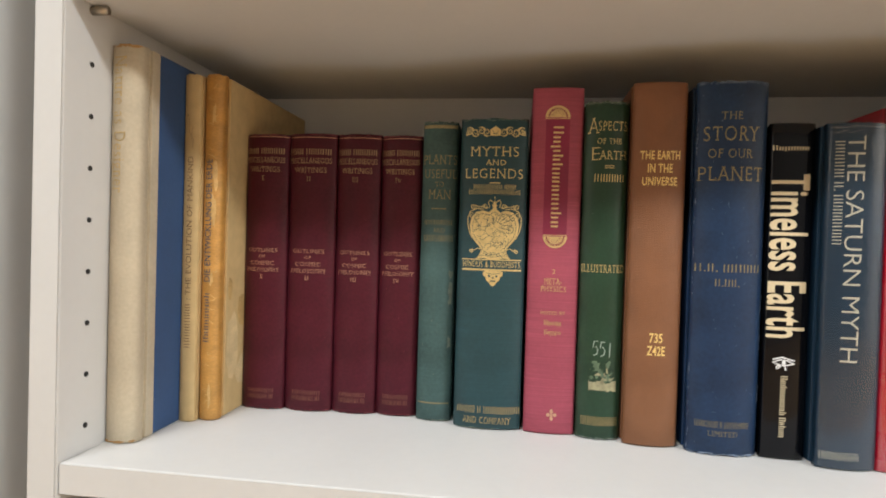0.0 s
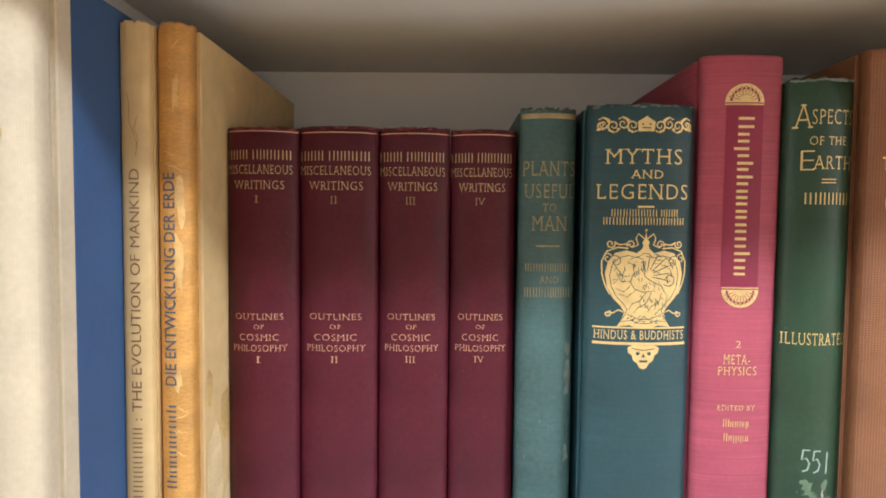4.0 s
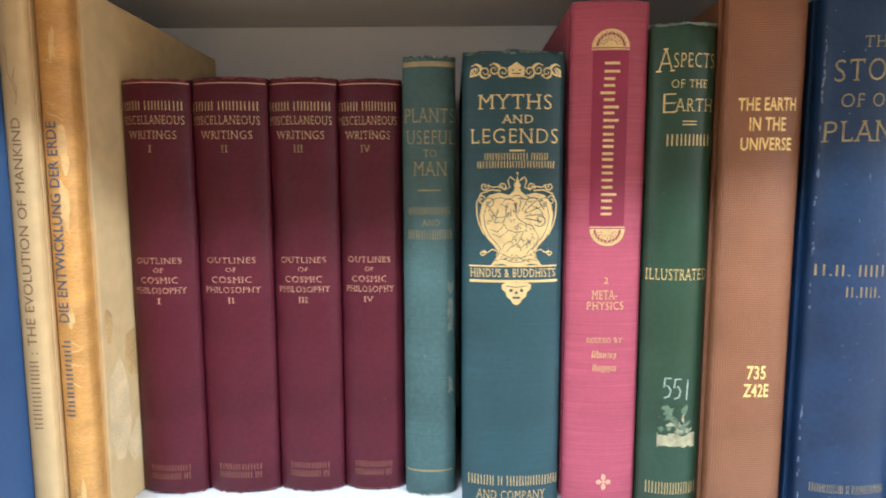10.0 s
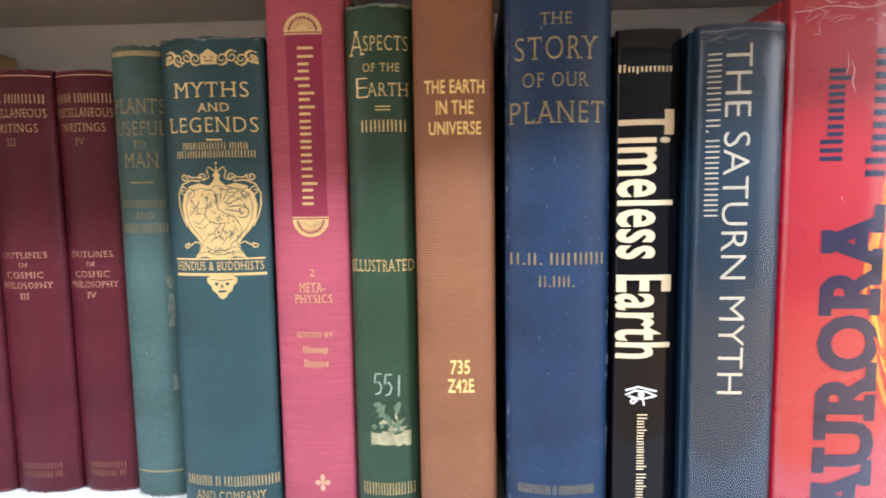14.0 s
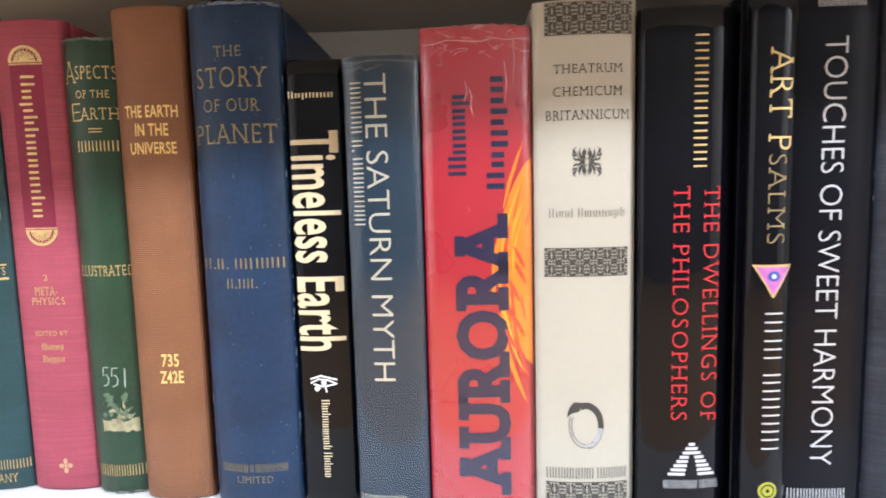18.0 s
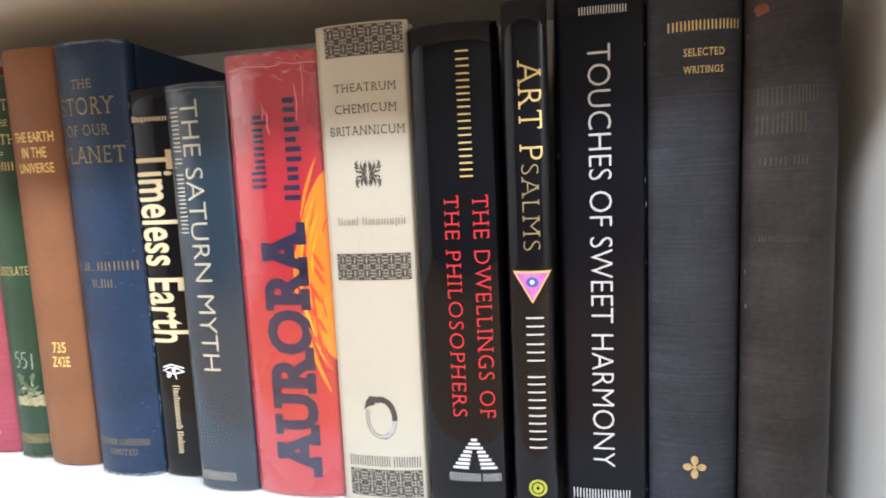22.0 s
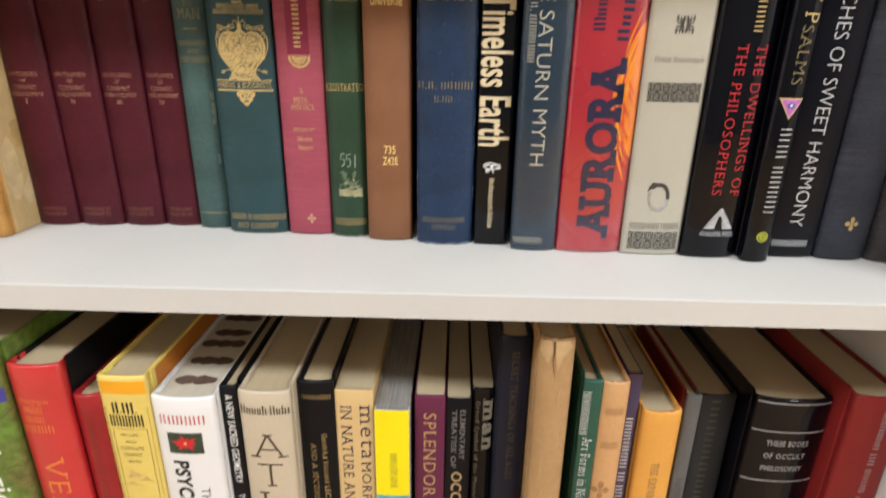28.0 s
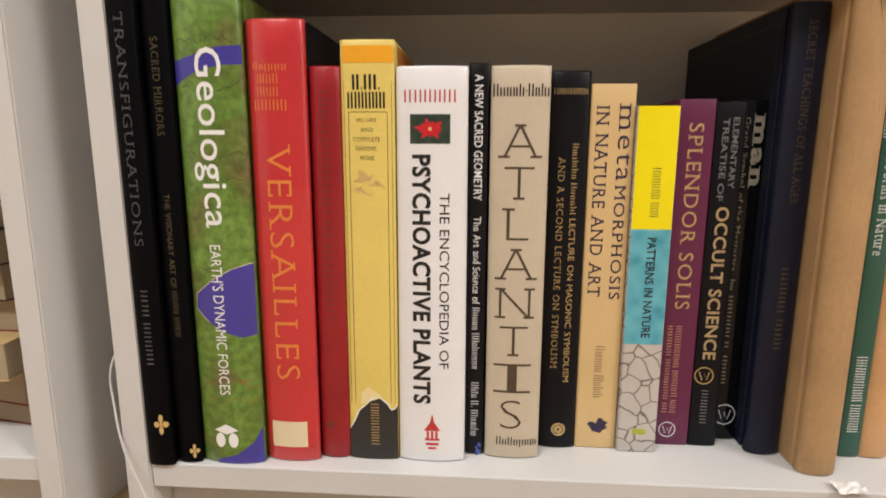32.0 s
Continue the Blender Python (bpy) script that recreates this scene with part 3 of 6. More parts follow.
def rect(cx, cz, w, h):
    return [(cx - w / 2, cz - h / 2), (cx + w / 2, cz - h / 2), (cx + w / 2, cz + h / 2), (cx - w / 2, cz + h / 2)]


def oval(cx, cz, rx, rz, n=20, a0=0.0, a1=360.0, wobble=0.0, seed=1):
    rnd = random.Random(seed)
    out = []
    for k in range(n):
        a = radians(a0 + (a1 - a0) * k / (n if a1 - a0 >= 360 else n - 1))
        f = 1 + wobble * rnd.uniform(-1, 1)
        out.append((cx + rx * f * math.cos(a), cz + rz * f * math.sin(a)))
    return out


def ribbon(points, widths):
    """Quads along a line of (x, z) points with a width at each."""
    out = []
    left, right = [], []
    for i, (x, z) in enumerate(points):
        a, b = points[max(0, i - 1)], points[min(len(points) - 1, i + 1)]
        dx, dz = b[0] - a[0], b[1] - a[1]
        d = math.hypot(dx, dz) or 1
        w = widths[i] if isinstance(widths, (list, tuple)) else widths
        left.append((x - dz / d * w / 2, z + dx / d * w / 2))
        right.append((x + dz / d * w / 2, z - dx / d * w / 2))
    for i in range(len(points) - 1):
        out.append([left[i], left[i + 1], right[i + 1], right[i]])
    return out


def spiral(cx, cz, r, turns, start, flip=1, n=26):
    return [(cx + flip * r * (1 - 0.82 * k / n) * math.cos(radians(start) + turns * 2 * math.pi * k / n),
             cz + r * (1 - 0.82 * k / n) * math.sin(radians(start) + turns * 2 * math.pi * k / n)) for k in range(n + 1)]


def mark(book, way, cx, cz, w, h, material, what, extra=0.0, face=""):
    if way in ("h", "down", "up"):
        return write(book, way, cx, cz, w, h, material, what, extra, face)
    if way in ("plate", "fullplate"):
        return sheet(book, what, material, [rect(cx, cz, w, h)], 0.00012 if way == "fullplate" else 0.00016)
    if way == "rosettes":
        # mirrored leaves and curls round each centre, side by side
        rows = 2 if extra else 1
        count = max(1, round(rows * w / h))
        fine = 0.52 if extra else 1.0
        shapes = []
        for i in range(count * rows):
            px, cw, ch = cx + w * ((i % count + 0.5) / count - 0.5), w / count / 2, h / rows / 2
            pz = cz + h * ((i // count + 0.5) / rows - 0.5)
            for e in (-1, 1):
                for u in (-1, 1):
                    def leaf(points, thick):
                        path = []
                        (ax, az), (bx, bz), (dx, dz) = points
                        for k in range(9):
                            q = k / 8
                            path.append((px + e * cw * ((1 - q) ** 2 * ax + 2 * q * (1 - q) * bx + q * q * dx),
                                         pz + u * ch * ((1 - q) ** 2 * az + 2 * q * (1 - q) * bz + q * q * dz)))
                        return ribbon(path, [max(0.10, fine * thick * math.sin(math.pi * min(1, 0.06 + k / 8))) for k in range(9)])
                    shapes += leaf(((0.05, 0.16), (0.42, 0.50), (0.10, 0.98)), 1.3) + leaf(((0.12, 0.10), (0.66, 0.34), (0.48, 0.98)), 1.3)
                    shapes += leaf(((0.10, 0.05), (0.62, 0.00), (0.66, 0.44)), 1.0) + leaf(((0.50, 0.14), (0.95, 0.10), (0.92, 0.42)), 0.9)
                    if extra:
                        shapes += leaf(((0.50, 0.97), (1.00, 1.00), (0.98, 0.50)), 1.5) + leaf(((0.52, 0.66), (0.78, 0.92), (0.90, 0.48)), 1.3)
                        shapes += leaf(((0.02, 0.98), (0.30, 0.98), (0.45, 0.86)), 1.0) + leaf(((0.98, 0.06), (0.86, 0.22), (0.98, 0.46)), 1.1)
                        shapes += leaf(((0.26, 0.22), (0.46, 0.26), (0.36, 0.52)), 1.0) + leaf(((0.62, 0.30), (0.80, 0.34), (0.74, 0.52)), 1.0)
                        shapes += leaf(((0.06, 0.40), (0.14, 0.55), (0.06, 0.78)), 0.9) + ribbon([(px + e * cw, pz + u * ch), (px, pz + u * ch)], 0.2)
                        shapes.append(oval(px + e * cw * 0.68, pz + u * ch * 0.66, 0.3, 0.3, 8))
                    else:
                        shapes += leaf(((0.66, 0.52), (1.12, 0.74), (0.72, 1.00)), 1.2) + leaf(((0.62, 0.44), (1.08, 0.40), (0.96, 0.66)), 1.0) + leaf(((0.06, 0.44), (0.16, 0.6), (0.06, 0.86)), 0.8)
        return sheet(book, what, material, shapes)
    if way == "orn":
        shapes, top, low = [], cz + h * 0.34, cz - h * 0.34
        for e in (-1, 1):
            for k in range(4):
                px = cx + e * w * (0.145 + 0.10 * k)
                up = 1 if k % 2 else -1
                shapes += ribbon(spiral(px, cz + up * 0.05 * h, h * 0.30, 1.35, 90 * up, e), [0.9 - 0.6 * q / 26 for q in range(27)])
                shapes.append(oval(px + e * w * 0.05, cz - up * h * 0.22, 0.9, 0.6, 8))
                shapes += ribbon([(px - e * w * 0.05, cz + up * h * 0.30), (px, cz + up * h * 0.40), (px + e * w * 0.05, cz + up * h * 0.28)], 0.5)
            shapes += ribbon(spiral(cx + e * w * 0.465, cz, h * 0.26, 1.2, 180, e), 0.6)
        shapes.append([(cx - w * 0.085, low), (cx + w * 0.085, low), (cx + w * 0.095, cz + h * 0.14), (cx, top + h * 0.1), (cx - w * 0.095, cz + h * 0.14)])
        sheet(book, what, material, shapes)
        return sheet(book, "pierced_detail", "teal_cloth", [oval(cx + e * w * 0.04, cz + h * 0.02, 0.5, 0.45, 8) for e in (-1, 1)] + [rect(cx, cz - h * 0.16, w * 0.09, 0.5)], 0.0003)
    if way == "crest":
        def at(u, v):
            return cx + w * u, cz + h * v

        side = [(0.03, 0.30), (0.10, 0.25), (0.22, 0.275), (0.34, 0.25), (0.42, 0.165), (0.45, 0.05), (0.425, -0.08), (0.36, -0.19), (0.27, -0.27),
                (0.225, -0.33), (0.25, -0.40), (0.31, -0.475), (0.17, -0.455), (0.06, -0.49)]
        field = [at(u, v) for u, v in side] + [at(-u, v) for u, v in reversed(side)]
        sheet(book, what, "gold", [field], 0.00015, "gilt stamped shield with a plain winged shape")
        # cut lines: a rim, a winged beast, its wing feathers, tail and legs
        lines = ribbon([(cx + (x - cx) * 0.90, cz + (z - cz) * 0.88 - h * 0.012) for x, z in field + field[:1]], 0.32)
        strokes = [[(-0.16, 0.20), (-0.10, 0.22), (-0.03, 0.19), (-0.02, 0.10), (0.00, 0.02), (0.09, -0.03), (0.20, -0.07), (0.26, -0.16)],
                   [(-0.16, 0.20), (-0.20, 0.16), (-0.14, 0.14), (-0.13, 0.06), (-0.17, -0.03), (-0.12, -0.10), (-0.02, -0.13), (0.10, -0.12)],
                   [(-0.15, 0.03), (-0.25, 0.02), (-0.32, 0.10), (-0.36, 0.15)], [(-0.17, -0.03), (-0.27, -0.03), (-0.33, 0.06)],
                   [(-0.16, -0.06), (-0.24, -0.13), (-0.33, -0.10)], [(-0.10, -0.11), (-0.20, -0.18), (-0.30, -0.15)],
                   [(0.02, -0.13), (-0.06, -0.22), (-0.15, -0.25), (-0.18, -0.31)], [(0.08, -0.13), (0.02, -0.24), (-0.08, -0.29), (-0.12, -0.33)],
                   [(0.20, -0.14), (0.17, -0.23), (0.08, -0.27), (0.04, -0.33)], [(0.27, -0.16), (0.25, -0.27), (0.17, -0.31), (0.12, -0.36)],
                   [(-0.12, 0.17), (-0.09, 0.165)], [(-0.20, -0.35), (-0.07, -0.40), (0.07, -0.40), (0.20, -0.35)], [(-0.10, -0.44), (0.0, -0.37), (0.10, -0.44)]]
        for st in strokes:
            lines += ribbon([at(*p) for p in st], [0.2] + [0.33] * (len(st) - 2) + [0.2])
        for k in range(7):
            a = radians(100 - 17 * k)
            reach = 0.20 + 0.12 * math.sin(math.pi * k / 6.5)
            lines += ribbon([at(0.015 + reach * t * math.cos(a) * 1.12, 0.02 + reach * t * math.sin(a) * 0.9 - 0.03 * t * t) for t in (0.28, 0.6, 0.85, 1.0)], [0.25, 0.45, 0.4, 0.2])
            lines += ribbon([at(0.015 + reach * math.cos(a + b) * 1.12, -0.01 + reach * math.sin(a + b) * 0.9) for b in (-0.14, 0.0, 0.14)], 0.36)
        lines += ribbon([(cx + w * 0.29 + (x - cx - w * 0.29), z) for x, z in spiral(cx + w * 0.29, cz - h * 0.005, w * 0.085, 1.3, 220)], 0.42)
        for sgn in (-1, 1):
            lines += ribbon(spiral(cx + sgn * w * 0.34, cz + h * 0.17, w * 0.075, 1.2, 30, sgn), 0.36)
        # short hatching for mane, flank, haunches, branches and ground
        rnd = random.Random(12)
        for u0, u1, v0, v1, count, slope in ((-0.13, 0.0, -0.02, 0.16, 16, -70), (-0.02, 0.24, -0.12, -0.04, 14, -35), (-0.12, 0.24, -0.31, -0.17, 20, -60),
                                             (-0.25, 0.25, -0.45, -0.36, 16, 15), (-0.36, -0.22, -0.05, 0.16, 12, 60), (0.10, 0.34, 0.04, 0.20, 14, -15)):
            for _ in range(count):
                u, v, a = rnd.uniform(u0, u1), rnd.uniform(v0, v1), radians(slope + rnd.uniform(-30, 30))
                du, dv, bend = 0.022 * math.cos(a), 0.022 * math.sin(a), rnd.uniform(-0.012, 0.012)
                lines += ribbon([at(u - du, v - dv), at(u + bend, v + bend), at(u + du, v + dv)], [0.14, 0.36, 0.14])
        sheet(book, "engraved_line", "teal_cloth", lines, 0.00024)
        # loose scrollwork round the shield
        for sgn in (-1, 1):
            for pts, wd in (([(0.02, 0.40), (0.09, 0.445), (0.115, 0.40), (0.09, 0.335), (0.16, 0.31), (0.21, 0.345), (0.30, 0.335), (0.36, 0.36)], 0.6),
                            ([(0.20, 0.30), (0.32, 0.31), (0.44, 0.27), (0.495, 0.17), (0.49, 0.05), (0.46, -0.05), (0.40, -0.16)], 0.62),
                            ([(0.24, -0.33), (0.30, -0.31), (0.36, -0.345), (0.41, -0.33)], 0.55)):
                sheet(book, "scroll", material, ribbon([at(sgn * u, v) for u, v in pts], wd), 0.00022)
            for px, pz, r, turns, start, wd in ((0.40, 0.345, 0.055, 1.3, 150, 0.6), (0.17, 0.34, 0.05, 1.3, 330, 0.55), (0.43, 0.20, 0.06, 1.2, 60, 0.5), (0.42, -0.35, 0.04, 1.2, 120, 0.55)):
                sheet(book, "scroll", material, ribbon(spiral(cx + sgn * w * px, cz + h * pz, w * r, turns, start, sgn), wd), 0.00022)
        sheet(book, "crown", material, [[at(-0.055, 0.27), at(0.055, 0.27), at(0.03, 0.33), at(0.045, 0.36), at(0.012, 0.40), at(0.0, 0.47), at(-0.012, 0.40), at(-0.045, 0.36), at(-0.03, 0.33)],
                                        oval(cx, cz + h * 0.48, 0.55, 0.55, 10)], 0.00026)
        return sheet(book, "shield_rim", material, ribbon([(cx + (x - cx) * 1.0, z) for x, z in field + field[:1]], 0.5), 0.00022)
    if way == "skull":
        half = [(0.0, -0.55), (0.10, -0.50), (0.20, -0.28), (0.32, -0.16), (0.36, 0.06), (0.48, 0.18), (0.50, 0.40), (0.36, 0.50)]
        sheet(book, what, material, [[(cx + w * u, cz + h * v) for u, v in half] + [(cx - w * u, cz + h * v) for u, v in reversed(half[1:])]])
        cuts = [[(cx - w * 0.06, cz - h * 0.02), (cx + w * 0.06, cz - h * 0.02), (cx, cz + h * 0.14)], rect(cx, cz - h * 0.20, w * 0.26, h * 0.09)]
        cuts += ribbon([(cx - w * 0.36, cz + h * 0.36), (cx, cz + h * 0.28), (cx + w * 0.36, cz + h * 0.36)], 0.35)
        return sheet(book, "pierced_detail", "teal_cloth", cuts + [oval(cx + e * w * 0.18, cz + h * 0.14, w * 0.065, h * 0.08, 8) for e in (-1, 1)], 0.0003)
    if way in ("fanup", "fandown"):
        s = 1 if way == "fanup" else -1
        base = cz - s * h / 2
        sheet(book, what, material, [oval(cx, base + s * h * 0.12, w / 2, s * h * 0.86, 22, 0, 180), rect(cx, base + s * h * 0.03, w, h * 0.05)])
        cuts = [oval(cx + w * 0.36 * math.cos(radians(a)), base + s * (h * 0.14 + h * 0.62 * math.sin(radians(a))), w * 0.035, h * 0.09, 6) for a in range(8, 180, 18)]
        for a in range(17, 170, 18):
            cuts += ribbon([(cx + w * f * math.cos(radians(a)), base + s * (h * 0.14 + h * 1.72 * f * math.sin(radians(a)))) for f in (0.16, 0.30, 0.44)], 0.26)
        return sheet(book, "fan_cut", "plum", cuts, 0.00024)
    if way == "cross":
        return sheet(book, what, material, [oval(cx, cz + h * 0.28, w * 0.16, h * 0.2, 10), oval(cx, cz - h * 0.28, w * 0.16, h * 0.2, 10),
                                            oval(cx - w * 0.3, cz, w * 0.2, h * 0.15, 10), oval(cx + w * 0.3, cz, w * 0.2, h * 0.15, 10), oval(cx, cz, w * 0.1, h * 0.1, 8)])
    if way == "chalked":
        u, v = w / 3.0, h
        five = [(0.75, 0.5), (0.15, 0.5), (0.05, 0.06), (0.45, 0.14), (0.72, -0.1), (0.55, -0.4), (0.1, -0.48)]
        shapes = []
        for k, glyph in enumerate((five, five, [(0.45, 0.5), (0.38, -0.5)])):
            shapes += ribbon([(cx - w / 2 + u * (k + x), cz + v * z - 0.4 * k) for x, z in glyph], 0.75)
        return sheet(book, what, material, shapes)
    if way == "shoal":
        rnd = random.Random(8)
        shapes = []
        for k in range(13):
            x, z, a = cx + rnd.uniform(-0.36, 0.36) * w, cz + rnd.uniform(-0.38, 0.38) * h, rnd.uniform(-0.9, 0.9)
            l = w * rnd.uniform(0.10, 0.17)
            pts = [(x + l * t * math.cos(a), z + l * t * math.sin(a) + 0.5 * math.sin(3 * t)) for t in (-1, -0.5, 0.1, 0.6, 1.0, 1.3)]
            shapes += ribbon(pts, [0.2, 1.3, 2.0, 1.1, 0.4, 1.5])
        return sheet(book, what, material, shapes)
    if way == "smear":
        return sheet(book, what, material, [oval(cx, cz, w / 2, h / 2, 11, wobble=0.45, seed=int(extra))], 0.00017 + 0.000003 * extra)
    if way == "patch":
        rnd = random.Random(int(cz * 10))
        return sheet(book, what, material, [oval(cx + rnd.uniform(-0.28, 0.28) * w, cz + rnd.uniform(-0.3, 0.3) * h, w * rnd.uniform(0.12, 0.2), h * rnd.uniform(0.1, 0.2), 14, wobble=0.35, seed=k)
                                            for k in range(9)])
    if way == "eye":
        shapes = ribbon([(cx - w * 0.5, cz + h * 0.05), (cx - w * 0.2, cz + h * 0.3), (cx + w * 0.15, cz + h * 0.25), (cx + w * 0.5, cz)], 0.8)
        shapes += ribbon([(cx - w * 0.4, cz), (cx, cz - h * 0.15), (cx + w * 0.45, cz)], 0.8)
        shapes += ribbon([(cx - w * 0.5, cz + h * 0.3), (cx - w * 0.1, cz + h * 0.5), (cx + w * 0.5, cz + h * 0.25)], 0.9)
        shapes += ribbon([(cx + w * 0.05, cz - h * 0.15), (cx + w * 0.1, cz - h * 0.5)], 0.8) + ribbon(spiral(cx - w * 0.25, cz - h * 0.3, h * 0.18, 1.2, 0), 0.7)
        return sheet(book, what, material, shapes + [oval(cx, cz + h * 0.08, w * 0.1, h * 0.16, 10)])
    if way == "flame":
        rnd = random.Random(5)
        edge = cx + w / 2

        def arc(reach, z_top, z_low, n=14):
            """A bow from the spine's edge, out by reach and back again."""
            return [(edge - reach * math.sin(math.pi * k / n) ** 0.8, z_top + (z_low - z_top) * k / n) for k in range(n + 1)]

        top, low = cz + h / 2, cz - h / 2
        body = arc(w * 0.92, cz + h * 0.42, cz - h * 0.34, 28)
        sheet(book, what, "flame", [[(x - rnd.uniform(0, 0.5) * (x < edge - 0.6), z) for x, z in body]], 0.00013, "orange flame print")
        kinds = [("flame_yellow", 1.04, 1.2, 0.0, 0.0), ("flame", 0.95, 2.2, 0.04, -0.03), ("flame", 1.05, 1.6, -0.03, 0.0), ("flame_red", 0.80, 1.3, 0.0, -0.06)]
        for i in range(40):
            name, reach, wide, dt, dl = kinds[i % 4]
            f = rnd.uniform(0.30, 1.0)
            bow = arc(w * reach * f, cz + h * (0.5 * f + dt), cz - h * (0.5 * f - dl), 22)
            k0 = rnd.randrange(0, 15)
            k1 = min(22, k0 + rnd.randrange(4, 10))
            pts = [(min(edge, x + rnd.uniform(-0.18, 0.18)), z) for x, z in bow[k0:k1 + 1]]
            m = len(pts) - 1
            wid = wide * rnd.uniform(0.45, 1.1)
            sheet(book, "flame_tongue", name, ribbon(pts, [wid * (0.12 + math.sin(math.pi * min(1, k / m * 0.97)) ** 0.7) for k in range(m + 1)]), 0.00014 + i * 0.000002)
        for z in (0.10, 0.045, -0.02, -0.09, -0.15, -0.2):
            x = edge - w * rnd.uniform(0.45, 0.80)
            n_steps = 9
            pts = [(x + 5.0 * k / n_steps + (0.35 if k % 2 else -0.2), cz + h * z - 10.0 * k / n_steps) for k in range(n_steps + 1)]
            sheet(book, "flame_tongue", "flame_red", ribbon([(min(edge, q), zz) for q, zz in pts], [0.4 + 1.4 * math.sin(math.pi * (k + 0.3) / (n_steps + 0.6)) for k in range(n_steps + 1)]), 0.00024)
        return None
    if way == "ring":
        def bow(a0, a1, f, n):
            return [(cx + w * f * math.cos(radians(a0 + (a1 - a0) * k / n)) + w * 0.02, cz + h * f * math.sin(radians(a0 + (a1 - a0) * k / n)) - h * 0.01) for k in range(n + 1)]

        head = [(cx - w * 0.50, cz + h * 0.16), (cx - w * 0.36, cz + h * 0.24), (cx - w * 0.16, cz + h * 0.28), (cx - w * 0.05, cz + h * 0.46), (cx - w * 0.30, cz + h * 0.47), (cx - w * 0.42, cz + h * 0.36)]
        sheet(book, what, material, ribbon(bow(112, -8, 0.41, 20), [3.3 - 0.7 * k / 20 for k in range(21)]) + [head])
        sheet(book, "serpent_belly", "silver_mid", ribbon(bow(-8, -92, 0.41, 14), [2.6 - 0.9 * k / 14 for k in range(15)]), 0.00016)
        return sheet(book, "serpent_tail", "silver_dull", ribbon(bow(-70, -205, 0.45, 20), 0.5) + ribbon(bow(-60, -208, 0.38, 20), 0.45)
                     + ribbon(bow(-8, -80, 0.475, 12), 0.4))
    if way == "pyr":
        shapes = []
        for k in range(8):
            half = w * (0.07 + 0.43 * k / 7)
            z = cz + h * (0.44 - 0.125 * k)
            if k < 3:
                shapes.append(rect(cx, z, 2 * half, h * 0.085))
            else:
                cut = w * (0.04 + 0.10 * (k - 2) / 5)
                for s in (-1, 1):
                    shapes.append(rect(cx + s * (half + cut) / 2, z, half - cut, h * 0.085))
        return sheet(book, what, material, shapes)
    if way == "tri":
        sheet(book, what, material, [[(cx - w / 2, cz + h / 2), (cx, cz - h / 2), (cx + w / 2, cz + h / 2)]])
        sheet(book, "triangle_field", "magenta", [[(cx - w * 0.42, cz + h * 0.43), (cx, cz - h * 0.40), (cx + w * 0.42, cz + h * 0.43)]], 0.00024)
        sheet(book, "eye_disc", "blue", [oval(cx, cz + h * 0.16, w * 0.16, w * 0.13, 16)], 0.0003)
        return sheet(book, "eye_core", "white", [oval(cx, cz + h * 0.16, w * 0.06, w * 0.06, 10)], 0.00036)
    if way == "disc":
        sheet(book, what, material, [oval(cx, cz, w / 2, w / 2, 18)])
        return sheet(book, "seal_core", "dark_jacket", ribbon(oval(cx, cz, w * 0.33, w * 0.33, 14) + [(cx + w * 0.33, cz)], 0.6) + [oval(cx, cz, w * 0.1, w * 0.1, 8)], 0.00024)
    if way == "ringo":
        r = min(w, h) / 2
        shapes = ribbon(oval(cx, cz, r * 0.9, r * 0.9, 24) + [(cx + r * 0.9, cz)], 0.9)
        shapes += ribbon([(cx - r * 0.5, cz + r * 0.4), (cx - r * 0.2, cz - r * 0.5), (cx, cz + r * 0.2), (cx + r * 0.25, cz - r * 0.5), (cx + r * 0.5, cz + r * 0.4)], 0.8)
        return sheet(book, what, material, shapes)
    if way == "cubelogo":
        s = [[(cx, cz + h * 0.5), (cx + w * 0.46, cz + h * 0.26), (cx, cz + h * 0.08), (cx - w * 0.46, cz + h * 0.26)]]
        s += [oval(cx + e * w * 0.25, cz - h * 0.15, w * 0.19, h * 0.30, 12) for e in (-1, 1)]
        return sheet(book, what, material, s)
    if way == "pagoda":
        s = [[(cx - w * 0.12, cz + h * 0.24), (cx + w * 0.12, cz + h * 0.24), (cx, cz + h * 0.5)], [(cx - w * 0.5, cz), (cx + w * 0.5, cz), (cx + w * 0.1, cz + h * 0.26), (cx - w * 0.1, cz + h * 0.26)]]
        s += [rect(cx + k * w * 0.26, cz - h * 0.12, w * 0.14, h * 0.22) for k in (-1, 0, 1)] + [rect(cx, cz - h * 0.25, w * 0.9, h * 0.06), rect(cx, cz - h * 0.38, w * 0.8, h * 0.07), rect(cx, cz - h * 0.5, w * 0.5, h * 0.06)]
        return sheet(book, what, material, s)
    if way == "pic":
        sheet(book, what, material, [rect(cx, cz, w, h)], 0.00014, "small picture of a red flower on dark leaves")
        shapes = []
        for k in range(11):
            a = radians(k * 360 / 11 + 8)
            l = w * (0.40 if k % 2 else 0.30)
            pts = [(cx + l * t * math.cos(a), cz + l * 0.66 * t * math.sin(a)) for t in (0.08, 0.4, 0.75, 1.0)]
            shapes += ribbon(pts, [0.8, 3.0, 2.4, 0.3])
        sheet(book, "petals", "petal", shapes, 0.0002)
        return sheet(book, "flower_heart", "gold", [oval(cx, cz, w * 0.05, w * 0.05, 10)], 0.00026)
